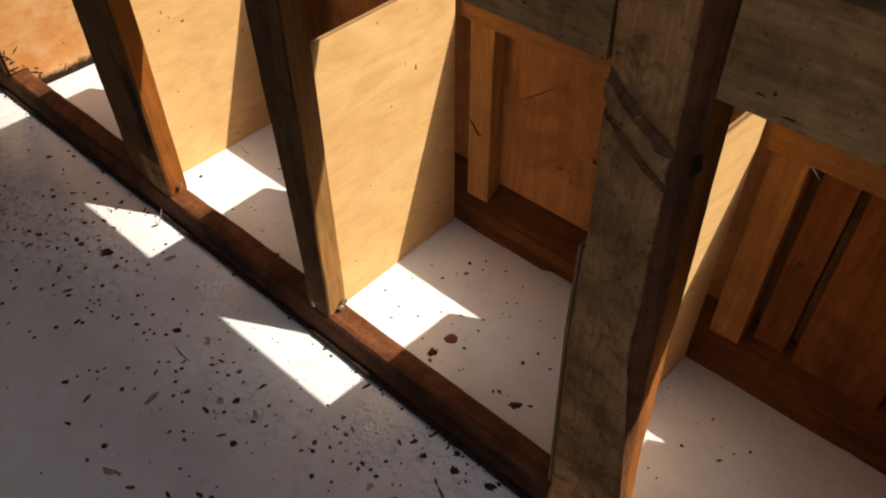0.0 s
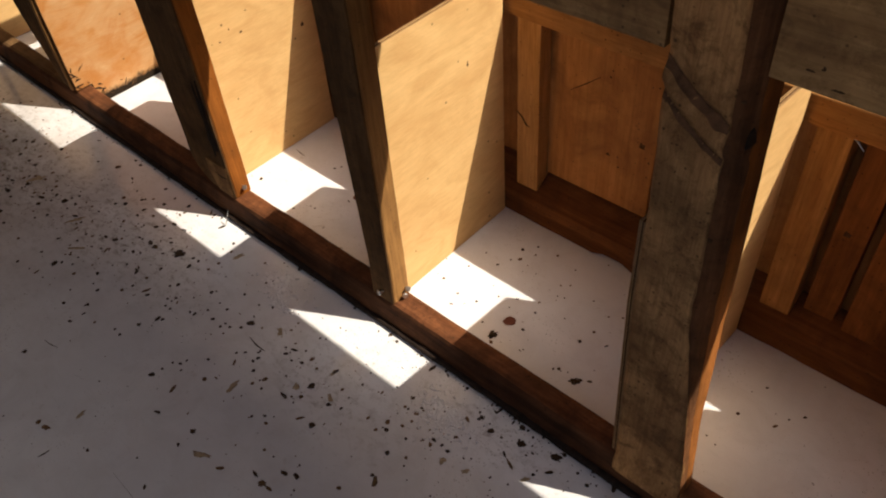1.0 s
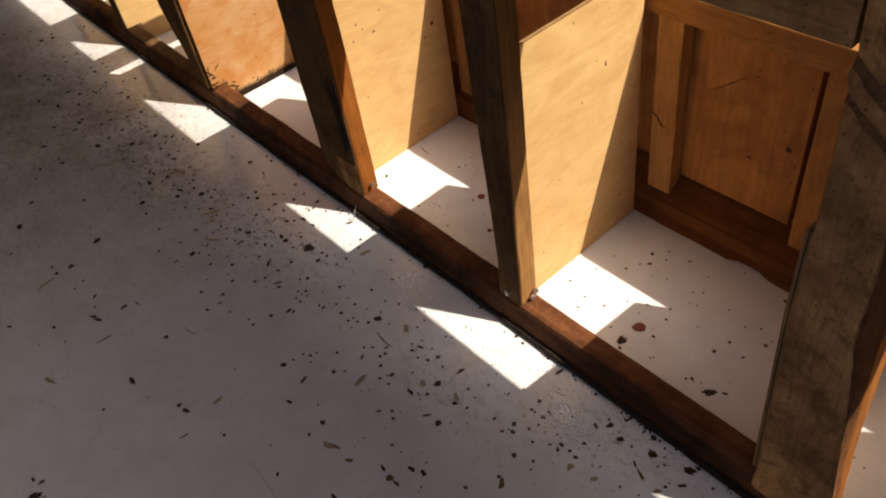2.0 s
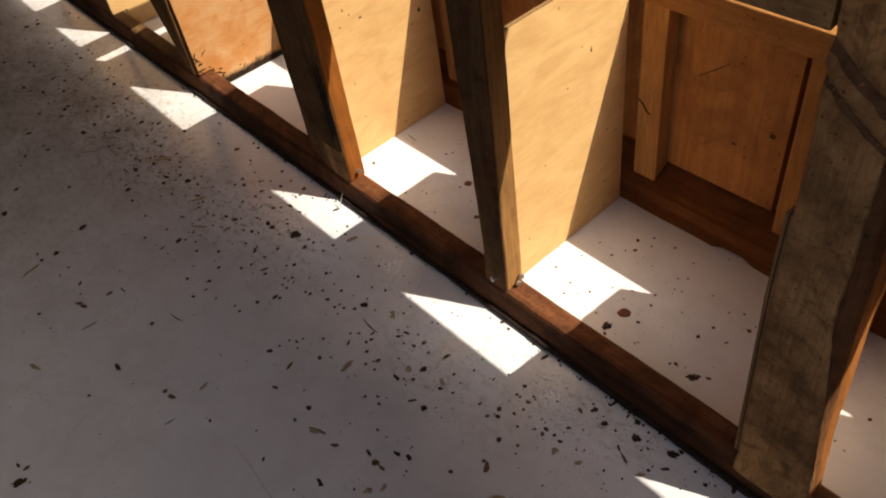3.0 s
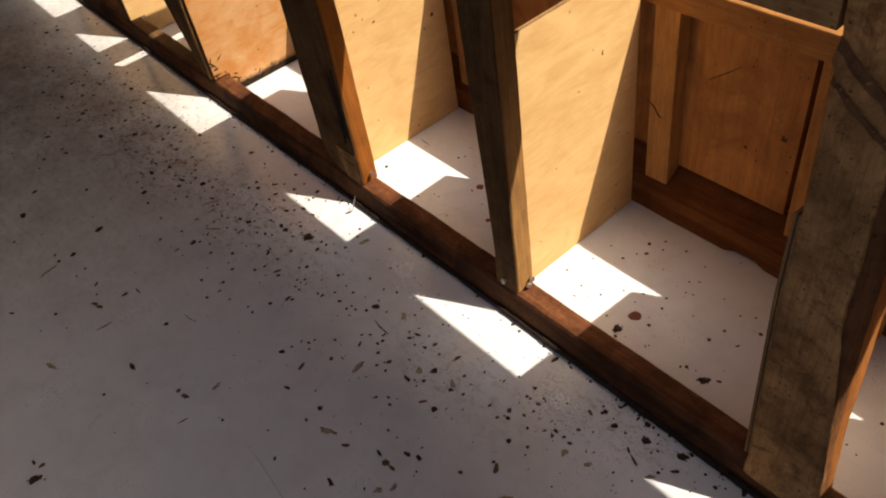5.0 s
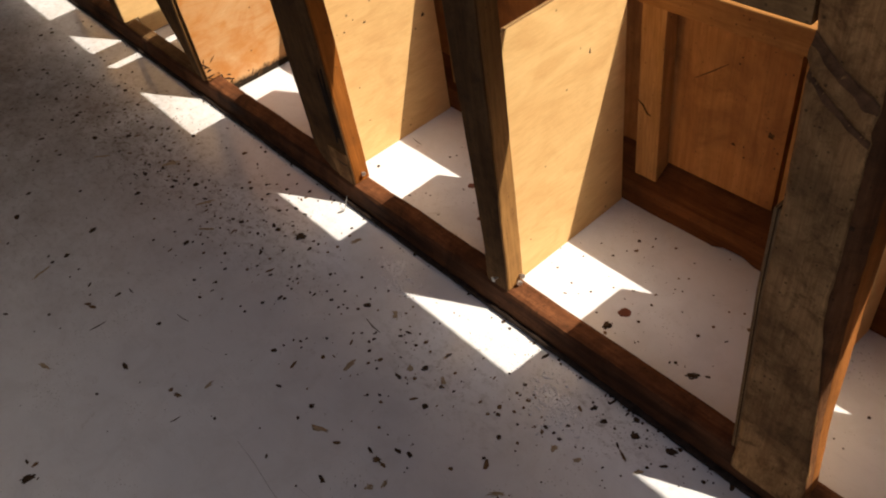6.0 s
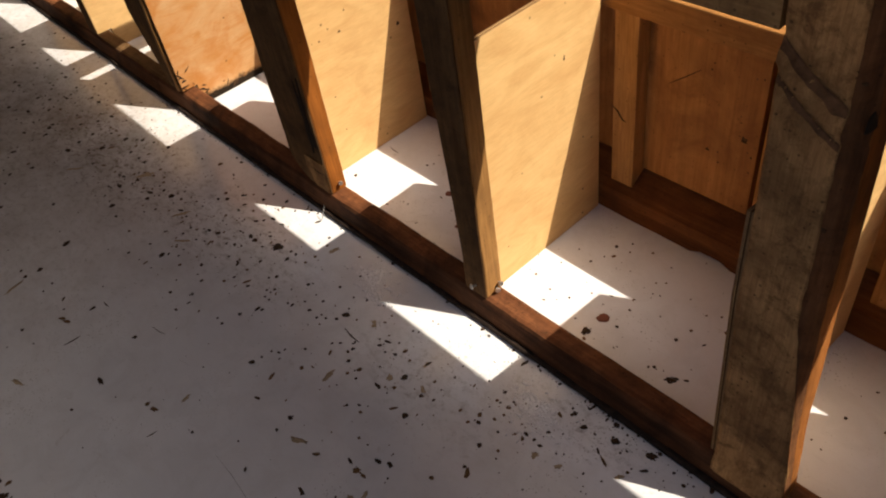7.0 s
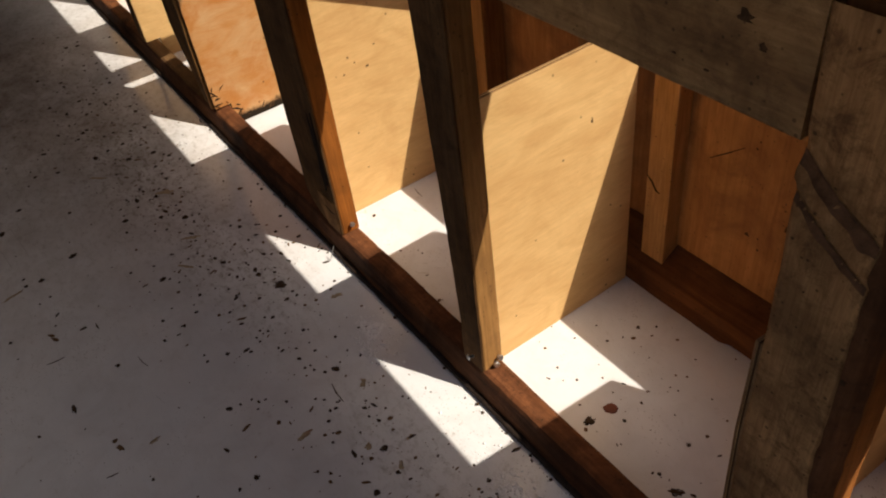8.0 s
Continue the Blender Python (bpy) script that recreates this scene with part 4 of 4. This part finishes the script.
for x, y, r in ((0.142, 0.128, 10.5), (-0.298, 0.187, 8.0), (-0.214, 0.129, 5.0)):
    ob = new("rust_stain", blob_mesh(int(r * 7), 0.06, RUST, 0.3))
    ob.matrix_world = pose(x, y, 0.0003, 0, 0, r * 40) @ Matrix.Diagonal((r * 0.001, r * 0.0009, r * 0.001, 1))
    tagged(ob, "dried red-brown stain on the white floor", "stain", "red-brown stains")

# thin smears of dried mud: x, y, direction, half length and half width in millimetres
SMEARS = [(-0.056, -0.368, 28, 13.6, 4.2), (0.08, -0.374, 72, 4.7, 4.2), (0.093, -0.354, 100, 5.6, 1.8), (0.02, -0.174, -30, 6.9, 2.5), (-0.039, -0.194, 45, 4.9, 4.9), (-0.147, -0.138, -24, 8.7, 3.9), (-0.12, -0.262, 100, 11.7, 3.9), (-0.268, -0.451, 107, 8.4, 3.2), (-0.536, -0.645, 18, 13.1, 2.1), (0.23, -0.142, 32, 4.7, 4.2), (0.268, -0.132, 61, 5.1, 2.1), (0.341, -0.088, 48, 6, 3.2), (0.222, -0.251, 47, 11, 2.8), (-0.898, -0.202, 62, 15.9, 6.4), (-0.704, -0.214, 61, 15.4, 4.9), (-0.627, -0.258, 38, 13.9, 2.5), (-0.353, -0.069, 77, 9.2, 4.9), (-0.012, -0.138, 90, 6.5, 2.8), (-1.066, -0.302, 43, 17.7, 3.2), (-0.785, -0.556, 102, 18.9, 2.1)]
for i, (x, y, a, rx, ry) in enumerate(SMEARS):
    ob = new("ochre_smear", blob_mesh(i + 31, 0.02, OCHRE, 1.3, 7))
    ob.matrix_world = pose(x, y, 0.0002, 0, 0, a) @ Matrix.Diagonal((max(rx, 5) * 0.00078, max(ry, 3) * 0.00078, 0.005, 1))
    tagged(ob, "thin ochre smear of dried mud on the floor", "stain", "ochre smears")


def scatter(name, label, spread, meshes, lo, hi, flat):
    """Many small lumps joined into one object. spread: rows of count, x, y, deviation along x and y."""
    verts, faces = [], []
    for count, cx, cy, sx, sy in spread:
        made = 0
        while made < count:
            x, y = random.gauss(cx, sx), random.gauss(cy, sy)
            if (-0.012 < y < 0.042) or y > 0.34:
                continue
            made += 1
            me = random.choice(meshes)
            r = lo + (hi - lo) * random.random() ** 3
            m = pose(x, y, 0.0004, 0, 0, random.uniform(0, 360)) @ Matrix.Diagonal((r * (random.uniform(0.8, 1.2) if random.random() < 0.85 else 2.2), r * random.uniform(0.7, 1.0), r * flat, 1))
            o = len(verts)
            verts += [m @ v.co for v in me.vertices]
            faces += [[o + k for k in p.vertices] for p in me.polygons]
    me = bpy.data.meshes.new(name)
    me.from_pydata(verts, [], faces)
    me.materials.append(meshes[0].materials[0])
    me.polygons.foreach_set("use_smooth", [True] * len(me.polygons))
    return tagged(new(name, me), label, "dirt", kind="stuff")


LOW = []
for i in range(5):
    bm = bmesh.new()
    bmesh.ops.create_icosphere(bm, subdivisions=2, radius=1.0)
    for v in bm.verts:
        v.co *= 1 + 0.45 * noise.noise(v.co * 1.7 + Vector((i * 5.1, 0, 0)))
    me = bpy.data.meshes.new("grain")
    bm.to_mesh(me)
    bm.free()
    me.materials.append(CRUMB)
    LOW.append(me)
scatter("fine_dirt", "fine dark grains of dirt strewn over the white floor",
        ((90, -0.50, -0.16, 0.16, 0.06), (230, -0.98, -0.2, 0.26, 0.08), (50, -0.2, -0.18, 0.14, 0.06), (45, 0.08, -0.13, 0.16, 0.06), (25, 0.30, -0.04, 0.10, 0.02),
         (30, -0.3, -0.35, 0.45, 0.16), (220, -1.5, -0.2, 0.3, 0.09), (60, -0.95, -0.4, 0.3, 0.12), (35, 0.15, 0.19, 0.16, 0.07), (40, -0.3, 0.2, 0.15, 0.07), (10, 0.62, 0.2, 0.1, 0.08)),
        LOW, 0.0006, 0.0036, 0.4)
EARTHY = []
for me in LOW:
    me = me.copy()
    me.materials.clear()
    me.materials.append(EARTH)
    EARTHY.append(me)
scatter("brown_grit", "pale brown grit and dried mud flecks on the floor",
        ((110, -0.45, -0.2, 0.2, 0.08), (160, -1.0, -0.2, 0.25, 0.06), (70, 0.0, -0.18, 0.2, 0.07), (25, 0.17, -0.12, 0.05, 0.02), (30, 0.1, 0.2, 0.18, 0.07)), EARTHY, 0.001, 0.0045, 0.15)
# dried glossy splashes beside the sill
SPLASH = []
for me in LOW:
    me = me.copy()
    me.materials.clear()
    me.materials.append(GLAZE)
    SPLASH.append(me)
scatter("dried_splash", "dried glossy splash marks on the white floor", ((420, 0.178, -0.088, 0.030, 0.022), (260, -0.225, -0.062, 0.032, 0.016), (160, -0.205, -0.095, 0.016, 0.008), (60, 0.12, -0.06, 0.04, 0.02)), SPLASH, 0.0007, 0.0030, 0.8)

scatter("sill_mould", "black crumbs of mould along the foot of the sill", ((48, 0.29, -0.021, 0.075, 0.006), (45, -0.95, -0.022, 0.3, 0.005), (25, 0.05, -0.02, 0.2, 0.004), (40, -0.7, -0.02, 0.4, 0.005)), LOW, 0.0008, 0.0036, 0.5)

# splinters, hair scratches in the coat and one loose nail
for x, y, a, half, width in [(-0.158, -0.18, -4, 22.1, 2.1), (-0.55, -0.534, 84, 15.6, 1.8), (-0.442, -0.41, 11, 17.8, 1.1), (-0.248, -0.526, 81, 9.1, 1.8), (-0.585, -0.448, 3, 9, 2.5), (-0.502, 0.213, -7, 17.1, 1.1)]:
    dx, dy = half * 0.001 * math.cos(radians(a)), half * 0.001 * math.sin(radians(a))
    tagged(stroke([(x - dx, y - dy, 0.001), (x + dy * 0.1, y - dx * 0.1, 0.0014), (x + dx, y + dy, 0.001)], max(0.0008, width * 0.0006), CRUMB, "splinter"), "dark thin splinter lying on the white floor", "splinter", "splinters")
for pts in ([(-0.136, -0.473), (-0.082, -0.475), (-0.023, -0.481), (0.04, -0.484)], [(-0.001, -0.45), (0.05, -0.443)], [(-1.031, -0.513), (-0.968, -0.507), (-0.891, -0.501)],
            [(-1.001, -0.553), (-0.938, -0.544), (-0.874, -0.539)], [(-0.352, -0.418), (-0.327, -0.412)]):
    stroke([(x, y, 0.0) for x, y in pts], 0.0005, SCRATCH, "scratch", floor, "fine grey scratch")
loose = thing("loose_nail", "loose steel nail standing in the joint of the sill", "nail")
stroke([(-0.442, -0.034, 0.001), (-0.441, -0.026, 0.018), (-0.440, -0.019, 0.034)], 0.0014, STEEL, "shank", loose)
stroke([(-0.444, -0.0345, 0.0005), (-0.446, -0.040, 0.0008), (-0.449, -0.047, 0.0006)], 0.0024, CRUMB, "bent_tip", loose, "dark rusty tip")
